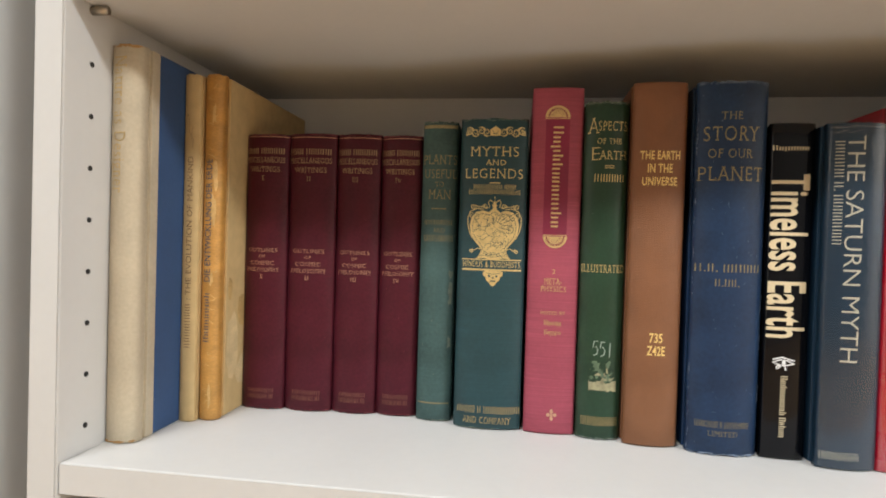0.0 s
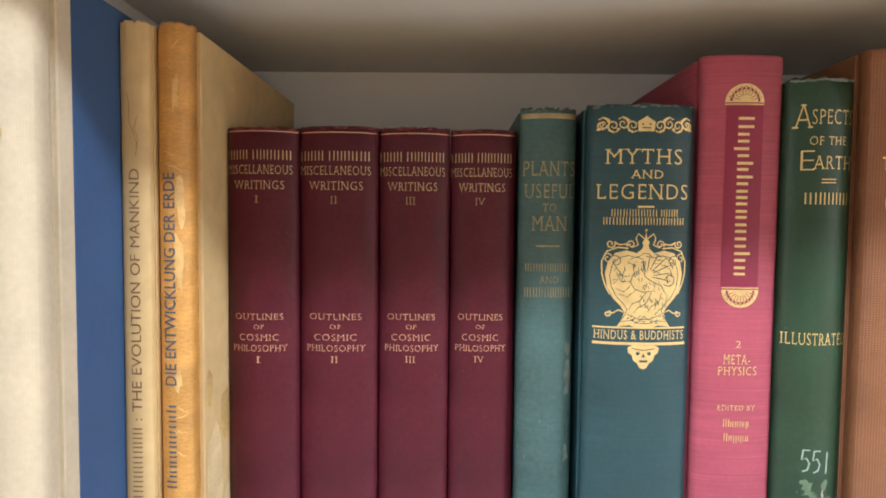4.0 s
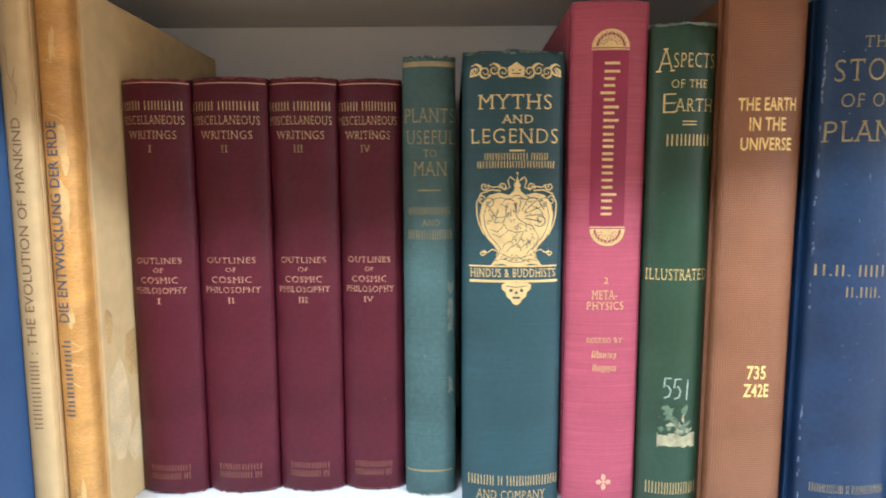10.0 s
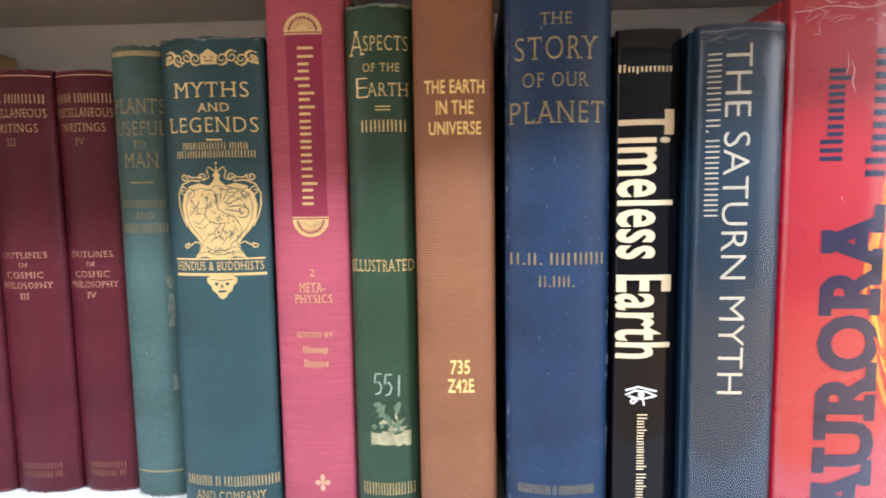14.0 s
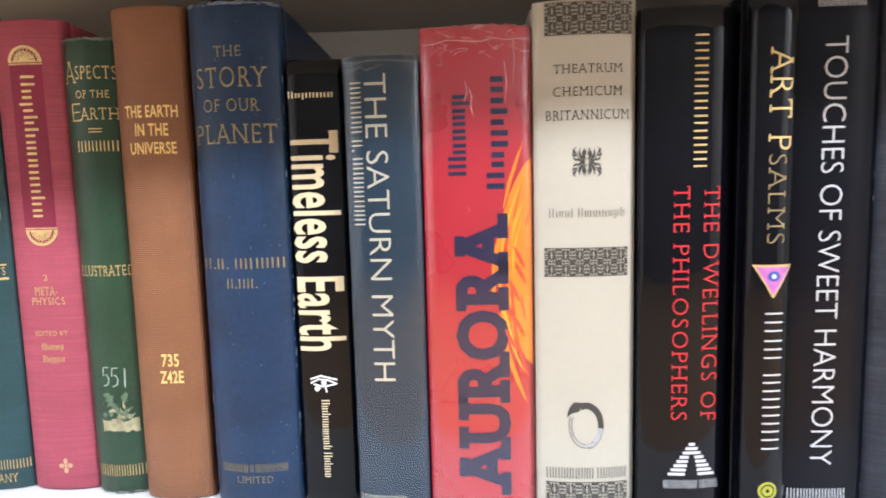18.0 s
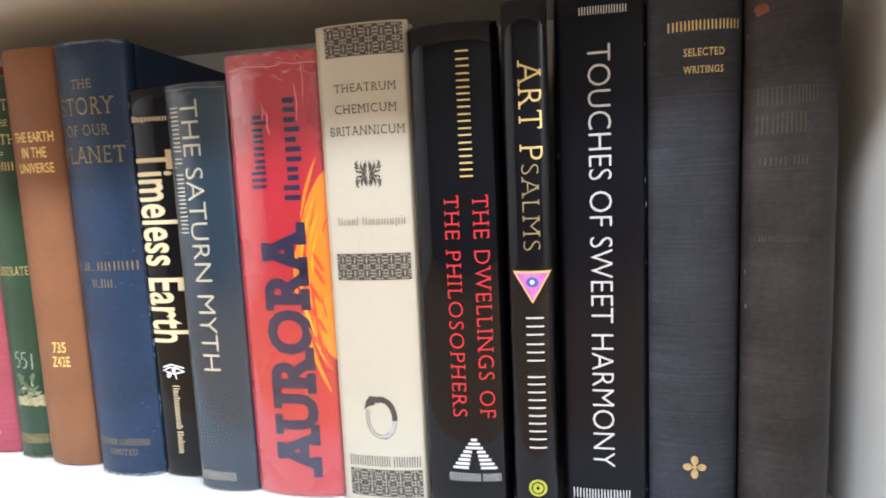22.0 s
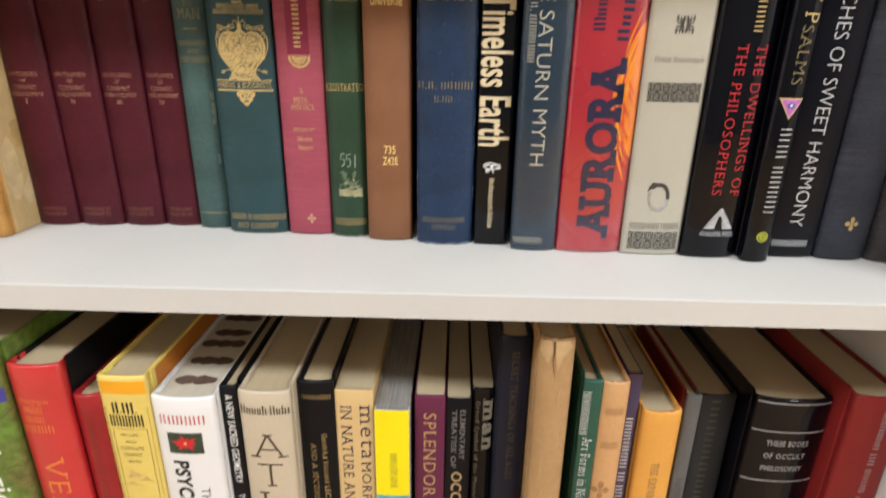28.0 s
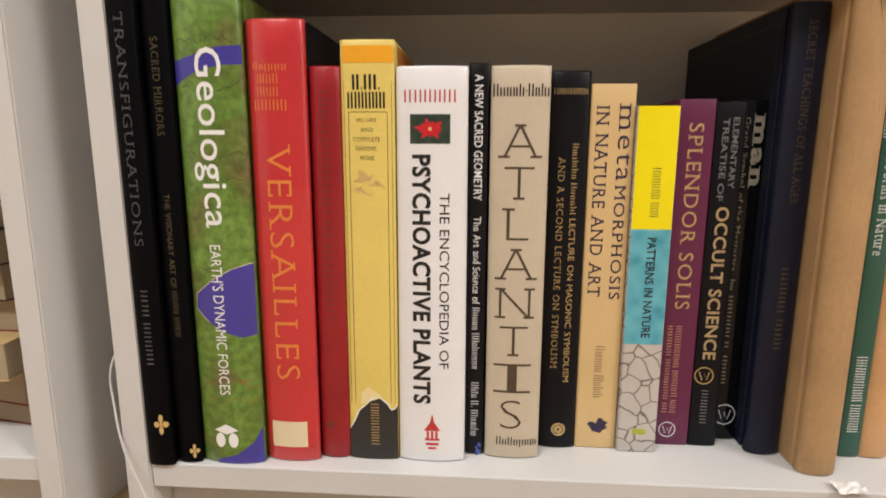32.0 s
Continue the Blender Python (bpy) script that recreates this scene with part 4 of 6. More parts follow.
    if way == "blob":
        hw, top, low = book.half * 999, cz + h / 2, cz - h / 2
        if extra == 1:
            shape = [(-hw, low + h * 0.05), (-hw * 0.3, cz - h * 0.12), (hw * 0.4, cz + h * 0.02), (hw, cz + h * 0.05), (hw, top), (hw * 0.3, top - h * 0.06), (-hw * 0.4, cz + h * 0.25), (-hw, cz + h * 0.12)]
        elif extra == 2:
            shape = [(hw, top), (hw * 0.35, top - h * 0.08), (-hw * 0.30, top - h * 0.24), (-hw * 0.82, cz + h * 0.08), (-hw * 0.86, cz - h * 0.12), (-hw * 0.45, cz - h * 0.30), (hw * 0.1, low + h * 0.06), (hw * 0.55, low), (hw, low + h * 0.03)]
        else:
            shape = [(hw, top), (hw * 0.72, cz + h * 0.12), (hw * 0.2, cz - h * 0.18), (-hw * 0.45, low + h * 0.18), (-hw * 0.5, 0.4), (hw, 0.4)]
        sheet(book, what, material, [shape], 0.00013, "violet blue printed patch")
        return sheet(book, "patch_outline", "cream", ribbon(shape[:6], 0.5), 0.00016) if extra == 2 else None
    if way == "torn":
        hw, top = book.half * 999, cz + h / 2
        edge = [(-hw, top - h * 0.58), (-hw * 0.80, top - h * 0.47), (-hw * 0.58, top - h * 0.31), (-hw * 0.30, top - h * 0.24), (-hw * 0.02, top - h * 0.15), (hw * 0.20, top - h * 0.13),
                (hw * 0.38, top - h * 0.17), (hw * 0.58, top - h * 0.22), (hw * 0.74, top - h * 0.31), (hw * 0.88, top - h * 0.29), (hw, top - h * 0.24)]
        sheet(book, what, material, [edge + [(hw, 0.3), (-hw, 0.3)]], 0.00013, "dark board bared by the torn wrapper")
        curl = [(-hw * 0.52, top - h * 0.25), (-hw * 0.48, top - h * 0.08), (-hw * 0.2, top), (hw * 0.1, top - h * 0.06), (hw * 0.4, top - h * 0.13), (hw * 0.1, top - h * 0.17), (-hw * 0.2, top - h * 0.2)]
        sheet(book, "torn_curl", "yellow_curl", [curl], 0.00018)
        return sheet(book, "torn_edge", "torn_paper", ribbon(edge, [0.5 + 0.9 * ((k * 7) % 5) / 5 for k in range(len(edge))]), 0.0002)
    return None


def rub(book, material, count=60, sides=True, ends=True, size=1.0):
    """Small scuffs where the cloth has worn through along the spine's edges."""
    r = random.Random(count * 17 + int(book.w * 1e5))
    w, h = book.w * 1000, book.h * 1000
    shapes = []
    for k in range(count):
        if ends and (not sides or r.random() < 0.6):
            x, z = r.uniform(-0.48, 0.48) * w, (h - r.uniform(0.4, 1.6) if r.random() < 0.6 else r.uniform(0.4, 1.6))
            a, c = r.uniform(0.6, 2.6) * size, r.uniform(0.25, 0.7) * size
        else:
            x, z = r.choice((-1, 1)) * (w / 2 - r.uniform(0.1, 0.8)), r.uniform(2, h - 2)
            a, c = r.uniform(0.15, 0.4) * size, r.uniform(0.5, 2.6) * size
        x = max(-w / 2 + a, min(w / 2 - a, x))
        shapes.append(oval(x, max(c, min(h - c, z)), a, c, 7, wobble=0.4, seed=k))
    ob = sheet(book, "edge_wear", material, shapes, 0.0002, "pale scuffs along the worn edges")
    return tagged(ob, kind="stuff")


def specks(book, material, count=30, size=1.0, seed=1):
    """Small knocks and flecks scattered over the spine."""
    r = random.Random(seed * 31 + count)
    w, h = book.w * 1000, book.h * 1000
    shapes = []
    for k in range(count):
        a, c = r.uniform(0.08, 0.30) * size, r.uniform(0.08, 0.42) * size
        if r.random() < 0.12:
            c *= 4.0
        shapes.append(oval(r.uniform(-0.46, 0.46) * w, r.uniform(4, h - 4), a, c, 6, wobble=0.4, seed=k))
    return tagged(sheet(book, "fleck", material, shapes, 0.00019, "pale flecks and small knocks"), kind="stuff")


# Thin pale lines that paint the highlights along a clear wrapper's creases and fold.
def creases(book, material, count=16, reach=12.0):
    r = random.Random(count)
    w, h = book.w * 1000, book.h * 1000
    for k in range(count):
        x, z = r.uniform(-0.42, 0.42) * w, h - r.uniform(1.0, reach)
        pts = [(x, z)]
        for _ in range(5):
            pts.append((max(-w * 0.48, min(w * 0.48, pts[-1][0] + r.uniform(-3.5, 3.5))), min(h - 0.6, pts[-1][1] + r.uniform(-2.0, 1.6))))
        sheet(book, "wrapper_crease", material, ribbon(pts, 0.18), 0.00021 + k * 0.000004)
    fold = [(w * (-0.48 + 0.96 * k / 9), h - reach * (0.5 + 0.06 * r.uniform(-1, 1))) for k in range(10)]
    sheet(book, "wrapper_fold", material, ribbon(fold, 0.35), 0.0003)


def on_cover(book, side, name, material, shapes, label=""):
    """Flat shapes on one board, from outlines in mm: inwards from the spine, and up."""
    bm = bmesh.new()
    x = side * (book.half + 0.00018)
    for outline in shapes:
        bm.faces.new([bm.verts.new((x, y / 1000, z / 1000)) for y, z in outline])
    return part(name, bm, material, book.ob, label)


def clear_film():
    """Glossy clear film: it lets the print show and mirrors the room."""
    m = bpy.data.materials.new("clear_film")
    m.use_nodes = True
    n, link = m.node_tree.nodes, m.node_tree.links.new
    n.remove(n["Principled BSDF"])
    clear, gloss, mix = n.new("ShaderNodeBsdfTransparent"), n.new("ShaderNodeBsdfGlossy"), n.new("ShaderNodeMixShader")
    gloss.inputs["Roughness"].default_value = 0.15
    mix.inputs["Fac"].default_value = 0.05
    link(clear.outputs["BSDF"], mix.inputs[1])
    link(gloss.outputs["BSDF"], mix.inputs[2])
    link(mix.outputs["Shader"], n["Material Output"].inputs["Surface"])
    MATS["clear_film"] = m


clear_film()


def wrapper(book, seed, crumple=1.0):
    """A clear film round the spine, taut below and rumpled towards its top and side edges."""
    cols, rows = 30, 150
    w, h, half = book.w, book.h, book.half
    verts, faces = [], []
    for j in range(rows + 1):
        z = 0.0008 + (h - 0.0010) * j / rows
        top = max(0.0, (z / h - 0.62) / 0.38)
        for i in range(cols + 1):
            x = -half * 0.985 + w * 0.985 * i / cols
            edge = max(0.0, (abs(x) / half - 0.55) / 0.45)
            q = Vector((x * 62 + seed * 7, z * 85, seed * 3.0))
            fold = noise.noise(q) + 0.5 * noise.noise(q * 2.3)
            slow = noise.noise(Vector((x * 30 + seed, z * 9, 1.5)))
            lift = 0.0006 + crumple * (0.00010 * slow + fold * (0.000004 + 0.00110 * top ** 2.0 + 0.00025 * edge * top))
            verts.append((x, profile(half, book.b, x) - max(0.00045, lift + 0.0002 + 0.0006 * top ** 2), z))
    for j in range(rows):
        for i in range(cols):
            a = j * (cols + 1) + i
            faces.append((a, a + 1, a + cols + 2, a + cols + 1))
    me = bpy.data.meshes.new("clear_wrapper")
    me.from_pydata(verts, [], faces)
    for f in me.polygons:
        f.use_smooth = True
    me.materials.append(MATS["clear_film"])
    ob = new("clear_wrapper", me)
    ob.parent = book.ob
    ob.visible_shadow = False
    return tagged(ob, "clear glossy film wrapper, rumpled at the top")


UPPER, LOWER = "books on the upper shelf", "books on the lower shelf"

b = Book("book", "cream cloth spined book with navy blue boards against the case side", -0.2600, -0.2387, 0.3380, 0.2570, False, 0.205, "navy_board", bulge=0.0045, spine='cream_cloth', quarter=0.008, wear=0.0004, group=UPPER)
mark(b, "down", -3.6, 205.5, 11.4, 86.9, "gold_dull", "Nature as Designer", face="roman")
rub(b, "amber_rub", 30, sides=False)

b = Book("book", "thin tan paper covered book with faded lettering", -0.2383, -0.2268, 0.3875, 0.2520, False, 0.165, "old_paper_tan", bulge=0.0015, hard=False, wear=0.0006, group=UPPER)
mark(b, "up", 0, 123.4, 4.2, 138.6, "ink_brown", "######### : THE EVOLUTION OF MANKIND")
for k, pts in enumerate((((-4.4, 222), (-2.6, 223.5), (-1.6, 219), (-1.8, 212), (0.2, 207), (1.6, 202)), ((1.6, 214), (0.4, 209), (1.9, 205), (0.9, 198)))):
    sheet(b, "paper_crack", "ink_brown", ribbon(pts, 0.22), 0.0002 + 0.00001 * k)

b = Book("book", "worn amber paper spined book with cracked tan wrapper", -0.2265, -0.2125, 0.3920, 0.2535, False, 0.165, "old_paper_tan", bulge=0.004, spine='old_paper_amber', wear=0.0006, group=UPPER)
mark(b, "up", -1.2, 146.9, 5.2, 89.4, "ink_blue", "DIE ENTWICKLUNG DER ERDE", 0.01)
mark(b, "up", -1.2, 75.9, 4.6, 35.6, "ink_blue", "#~~~~~~~~", 0.01)
r = random.Random(4)
for k in range(30):
    z, x = r.uniform(8, 246), r.uniform(-5.0, 3.0)
    pts = [(x, z)]
    for _ in range(4):
        pts.append((min(5.4, max(-5.4, pts[-1][0] + r.uniform(0.2, 1.9))), pts[-1][1] + r.uniform(-1.6, 1.6)))
    sheet(b, "wrapper_crease", "crease_amber", ribbon(pts, [0.1, 0.45, 0.6, 0.4, 0.1]), 0.00018 + k * 0.000002)
for k in range(7):
    mark(b, "smear", r.uniform(1, 4), r.uniform(15, 240), r.uniform(1.5, 3.5), r.uniform(6, 22), "crease_amber", "pale_patch", k)

on_cover(b, 1, "pale_stain", "stain_pale", [oval(24, 52, 9, 26, 18, wobble=0.12, seed=3), oval(44, 30, 14, 12, 16, wobble=0.12, seed=5)], "bleached water stain")
on_cover(b, 1, "brown_stain", "water_stain", [oval(38, 78, 7, 13, 16, wobble=0.12, seed=8), oval(19, 96, 3, 9, 12, wobble=0.12, seed=2)], "brown water stain")

b = Book("book", "maroon cloth volume one of a gilt lettered set of four", -0.2120, -0.1775, 0.4280, 0.2170, False, 0.125, "maroon_cloth", bulge=0.0055, wear=0.0003, group=UPPER)
mark(b, "h", -1.2, 203.6, 31.0, 4.6, "gold_matt", "#### ######")
mark(b, "h", -0.9, 196.6, 31.6, 4.3, "gold_matt", "MISCELLANEOUS", face="roman")
mark(b, "h", -0.7, 189.3, 24.0, 4.1, "gold_matt", "WRITINGS", face="roman")
mark(b, "h", -1.6, 182.4, 0.7, 3.6, "gold_dim", "I", face="roman")
mark(b, "h", -0.9, 125.8, 23.4, 3.0, "gold_pink", "OUTLINES", -0.004, face="roman")
mark(b, "h", -0.8, 120.9, 4.9, 2.2, "gold_pink", "OF", -0.004, face="roman")
mark(b, "h", -0.9, 115.7, 19.1, 3.1, "gold_pink", "COSMIC", -0.004, face="roman")
mark(b, "h", -0.7, 110.4, 26.1, 3.1, "gold_pink", "PHILOSOPHY", -0.004, face="roman")
mark(b, "h", -1.2, 104.9, 0.7, 3.0, "gold_pink", "I", -0.004, face="roman")
mark(b, "plate", 0, 214.8, 34.4, 0.5, "gold_pink", "title_rule")
mark(b, "h", -0.1, 14.9, 20.5, 3.3, "gold_rose", "########")
mark(b, "h", -0.3, 10.4, 20.5, 3.6, "gold_rose", "####### ##")
rub(b, "rub_red", 40, sides=False, size=0.6)
specks(b, "rub_red", 12, 0.8, int(b.w * 1e5))

b = Book("book", "maroon cloth volume two of a gilt lettered set of four", -0.1772, -0.1390, 0.4300, 0.2180, False, 0.125, "maroon_cloth", bulge=0.0055, wear=0.0003, group=UPPER)
mark(b, "h", -1.6, 203.6, 33.7, 4.6, "gold_matt", "#### ######")
mark(b, "h", -1.3, 196.6, 34.3, 4.3, "gold_matt", "MISCELLANEOUS", face="roman")
mark(b, "h", -0.7, 189.3, 26.0, 4.1, "gold_matt", "WRITINGS", face="roman")
mark(b, "h", -1.6, 182.4, 2.4, 3.6, "gold_dim", "II", face="roman")
mark(b, "h", -0.9, 125.8, 25.4, 3.0, "gold_pink", "OUTLINES", -0.004, face="roman")
mark(b, "h", -0.8, 120.9, 5.3, 2.2, "gold_pink", "OF", -0.004, face="roman")
mark(b, "h", -0.9, 115.7, 20.7, 3.1, "gold_pink", "COSMIC", -0.004, face="roman")
mark(b, "h", -0.7, 110.4, 28.3, 3.1, "gold_pink", "PHILOSOPHY", -0.004, face="roman")
mark(b, "h", -1.2, 104.9, 2.4, 3.0, "gold_pink", "II", -0.004, face="roman")
mark(b, "plate", 0, 214.8, 37.3, 0.5, "gold_pink", "title_rule")
mark(b, "h", -0.1, 14.9, 22.2, 3.3, "gold_rose", "########")
mark(b, "h", -0.3, 10.4, 22.2, 3.6, "gold_rose", "####### ##")
rub(b, "rub_red", 40, sides=False, size=0.6)
specks(b, "rub_red", 12, 0.8, int(b.w * 1e5))

b = Book("book", "maroon cloth volume three of a gilt lettered set of four", -0.1386, -0.1040, 0.4320, 0.2180, False, 0.125, "maroon_cloth", bulge=0.0055, wear=0.0003, group=UPPER)
mark(b, "h", -1.2, 203.6, 31.1, 4.6, "gold_matt", "#### ######")
mark(b, "h", -0.9, 196.6, 31.7, 4.3, "gold_matt", "MISCELLANEOUS", face="roman")
mark(b, "h", -0.7, 189.3, 24.0, 4.1, "gold_matt", "WRITINGS", face="roman")
mark(b, "h", -1.6, 182.4, 3.9, 3.6, "gold_dim", "III", face="roman")
mark(b, "h", -0.9, 125.8, 23.5, 3.0, "gold_pink", "OUTLINES", -0.004, face="roman")
mark(b, "h", -0.8, 120.9, 4.9, 2.2, "gold_pink", "OF", -0.004, face="roman")
mark(b, "h", -0.9, 115.7, 19.1, 3.1, "gold_pink", "COSMIC", -0.004, face="roman")
mark(b, "h", -0.7, 110.4, 26.1, 3.1, "gold_pink", "PHILOSOPHY", -0.004, face="roman")
mark(b, "h", -1.2, 104.9, 3.9, 3.0, "gold_pink", "III", -0.004, face="roman")
mark(b, "plate", 0, 214.8, 34.5, 0.5, "gold_pink", "title_rule")
mark(b, "h", -0.1, 14.9, 20.5, 3.3, "gold_rose", "########")
mark(b, "h", -0.3, 10.4, 20.5, 3.6, "gold_rose", "####### ##")
rub(b, "rub_red", 40, sides=False, size=0.6)
specks(b, "rub_red", 12, 0.8, int(b.w * 1e5))

b = Book("book", "maroon cloth volume four of a gilt lettered set of four", -0.1036, -0.0712, 0.4340, 0.2175, False, 0.125, "maroon_cloth", bulge=0.0055, wear=0.0003, group=UPPER)
mark(b, "h", -1.1, 203.6, 29.2, 4.6, "gold_matt", "#### ######")
mark(b, "h", -0.9, 196.6, 29.7, 4.3, "gold_matt", "MISCELLANEOUS", face="roman")
mark(b, "h", -0.7, 189.3, 22.5, 4.1, "gold_matt", "WRITINGS", face="roman")
mark(b, "h", -1.6, 182.4, 4.2, 3.6, "gold_dim", "IV", face="roman")
mark(b, "h", -0.9, 125.8, 22.0, 3.0, "gold_pink", "OUTLINES", -0.004, face="roman")
mark(b, "h", -0.8, 120.9, 4.6, 2.2, "gold_pink", "OF", -0.004, face="roman")
mark(b, "h", -0.9, 115.7, 17.9, 3.1, "gold_pink", "COSMIC", -0.004, face="roman")
mark(b, "h", -0.7, 110.4, 24.5, 3.1, "gold_pink", "PHILOSOPHY", -0.004, face="roman")
mark(b, "h", -1.2, 104.9, 4.2, 3.0, "gold_pink", "IV", -0.004, face="roman")
mark(b, "plate", 0, 214.8, 32.3, 0.5, "gold_pink", "title_rule")
mark(b, "h", -0.1, 14.9, 19.2, 3.3, "gold_rose", "########")
mark(b, "h", -0.3, 10.4, 19.2, 3.6, "gold_rose", "####### ##")
rub(b, "rub_red", 40, sides=False, size=0.6)
specks(b, "rub_red", 12, 0.8, int(b.w * 1e5))

b = Book("book", "faded sage green cloth book with gilt title and bands", -0.0700, -0.0435, 0.4290, 0.2270, False, 0.130, "sage_cloth", bulge=0.0042, wear=0.0008, group=UPPER)
mark(b, "h", 0.5, 198.3, 24.7, 7.0, "gold_dim", "PLANTS", face="roman")
mark(b, "h", 1.0, 187.6, 23.8, 6.8, "gold_dim", "USEFUL", face="roman")
mark(b, "h", 0.5, 179.7, 6.4, 3.8, "gold_dim", "TO", face="roman")
mark(b, "h", 0.7, 172.1, 15.9, 6.9, "gold_dim", "MAN", face="roman")
mark(b, "plate", 0.2, 161.3, 11.6, 0.8, "gold_dim", "title_rule")
mark(b, "h", 0.1, 151.0, 20.7, 3.9, "gold_dim", "#######")
mark(b, "h", 0.9, 145.1, 8.8, 3.1, "gold_dim", "AND", face="roman")
mark(b, "h", 0.3, 139.0, 21.6, 5.0, "gold_dim", "#######")
mark(b, "plate", 0, 223.1, 26.0, 2.5, "gold_dim", "gilt_band")
mark(b, "plate", -0.2, 13.8, 23.9, 1.0, "gold_dim", "gilt_band")
rub(b, "rub_green", 50, size=0.6)
specks(b, "rub_green", 36, 0.9, 3)
for k, (z, hh) in enumerate(((100.0, 15.0), (91.0, 6.0), (112.0, 7.0), (60.0, 9.0))):
    mark(b, "smear", 10.6, z, 2.6, hh, "rub_green", "rubbed_patch", k)

b = Book("book", "dark teal cloth book with gilt shield and scrollwork", -0.0400, 0.0090, 0.4180, 0.2270, False, 0.135, "teal_cloth", bulge=0.0055, wear=0.0007, group=UPPER)
mark(b, "orn", 0.7, 217.4, 42.6, 8.9, "gold", "scroll_band")
mark(b, "h", 0.7, 203.1, 34.4, 6.9, "gold", "MYTHS", face="roman")
mark(b, "h", 1.7, 195.0, 14.5, 3.8, "gold", "AND", 0.01, face="roman")
mark(b, "h", 0.6, 187.1, 41.4, 6.9, "gold", "LEGENDS", face="roman")
mark(b, "plate", 1.4, 180.2, 7.5, 0.8, "gold", "title_rule")
mark(b, "h", 1.2, 177.4, 30.3, 3.3, "gold", "######## ###")
mark(b, "h", 1.1, 173.6, 36.9, 3.3, "gold", "#############")
mark(b, "crest", 1.7, 147.1, 39.3, 46.6, "gold", "gilt_crest")
mark(b, "h", 0.4, 121.1, 41.5, 4.2, "gold", "HINDUS & BUDDHISTS", 0.01, face="roman")
mark(b, "plate", 0.3, 124.4, 43.0, 0.8, "gold", "title_rule")
mark(b, "plate", 0.6, 117.0, 43.2, 1.3, "gold", "title_rule")
mark(b, "skull", 1.8, 111.0, 14.6, 10.6, "gold", "gilt_pendant")
mark(b, "h", 1.2, 14.5, 45.2, 5.2, "gold_dull", "##### # #########")
mark(b, "h", 0.3, 6.9, 34.6, 4.7, "gold_dull", "AND COMPANY", 0.005, face="roman")
rub(b, "rub_green", 40, sides=False, size=0.7)
specks(b, "rub_green", 14, 0.6, 4)

b = Book("book", "tall rose pink cloth book with plum title panel", 0.0115, 0.0475, 0.4180, 0.2495, False, 0.136, "pink_cloth", bulge=0.0035, group=UPPER)
mark(b, "fanup", -0.2, 231.5, 17.6, 9.7, "gold", "gilt_fan")
mark(b, "plate", 0.0, 185.2, 16.8, 81.9, "plum", "title_panel")
mark(b, "down", -0.2, 185.2, 8.8, 71.9, "gold", "#~~~~~~~~~~~", 0.012)
mark(b, "fandown", 0.4, 138.9, 17.0, 9.6, "gold", "gilt_fan")
mark(b, "h", 0.3, 117.4, 2.3, 3.1, "gold", "2", face="roman")
mark(b, "h", -0.0, 110.3, 12.0, 4.4, "gold", "META-", face="roman")
mark(b, "h", 0.5, 104.9, 17.5, 3.9, "gold", "PHYSICS", face="roman")
mark(b, "h", 0.5, 87.6, 17.1, 2.4, "gold", "EDITED BY", face="roman")
mark(b, "h", 0.5, 80.1, 11.7, 4.6, "gold", "#~~~~")
mark(b, "h", 0.7, 73.4, 11.2, 4.6, "gold", "#~~~~~")
mark(b, "cross", 1.8, 14.2, 7.6, 9.0, "gold_pink", "gilt_cross")

b = Book("book", "forest green cloth book with frayed top and label remnant", 0.0485, 0.0790, 0.4140, 0.2380, False, 0.125, "forest_cloth", bulge=0.0055, wear=0.0014, group=UPPER)
mark(b, "h", -9.6, 221.2, 6.0, 10.6, "gold", "A", -0.012, "roman")
mark(b, "h", 3.6, 220.9, 19.6, 6.5, "gold", "SPECTS", -0.004, "roman")
mark(b, "h", 1.4, 210.3, 16.6, 3.8, "gold", "OF THE", face="roman")
mark(b, "h", -7.4, 201.5, 5.4, 8.8, "gold", "E", -0.012, "roman")
mark(b, "h", 4.0, 200.6, 17.6, 5.8, "gold", "ARTH", -0.004, "roman")
mark(b, "plate", 1.9, 193.1, 6.8, 0.5, "gold", "title_rule")
mark(b, "plate", 1.9, 191.6, 6.8, 0.5, "gold", "title_rule")
mark(b, "h", 1.9, 184.5, 19.9, 5.3, "gold", "######")
mark(b, "h", 0, 120.9, 28.7, 5.5, "gold", "ILLUSTRATED", face="roman")
mark(b, "chalked", 1.9, 64.6, 14.5, 10.2, "chalk", "chalk_number")
mark(b, "h", 0.5, 13.2, 24.6, 6.2, "gold_dull", "#########")
r = random.Random(9)
mark(b, "plate", 2.0, 38.0, 19.0, 7.5, "stub_paper", "label_stub")
for k in range(26):
    mark(b, "smear", r.uniform(-6, 9), r.uniform(42, 56), r.uniform(1.5, 5.0), r.uniform(2.0, 7.0), r.choice(("glue", "glue", "forest_cloth", "stub_paper")), "label_remnant", k)
for k in range(9):
    mark(b, "smear", r.uniform(-6, 10), r.choice((34.5, 41.5)), r.uniform(2.0, 5.0), r.uniform(1.0, 2.4), "forest_cloth", "label_remnant", k)
rub(b, "rub_green", 90, sides=False, size=0.65)
specks(b, "rub_green", 16, 0.9, 6)

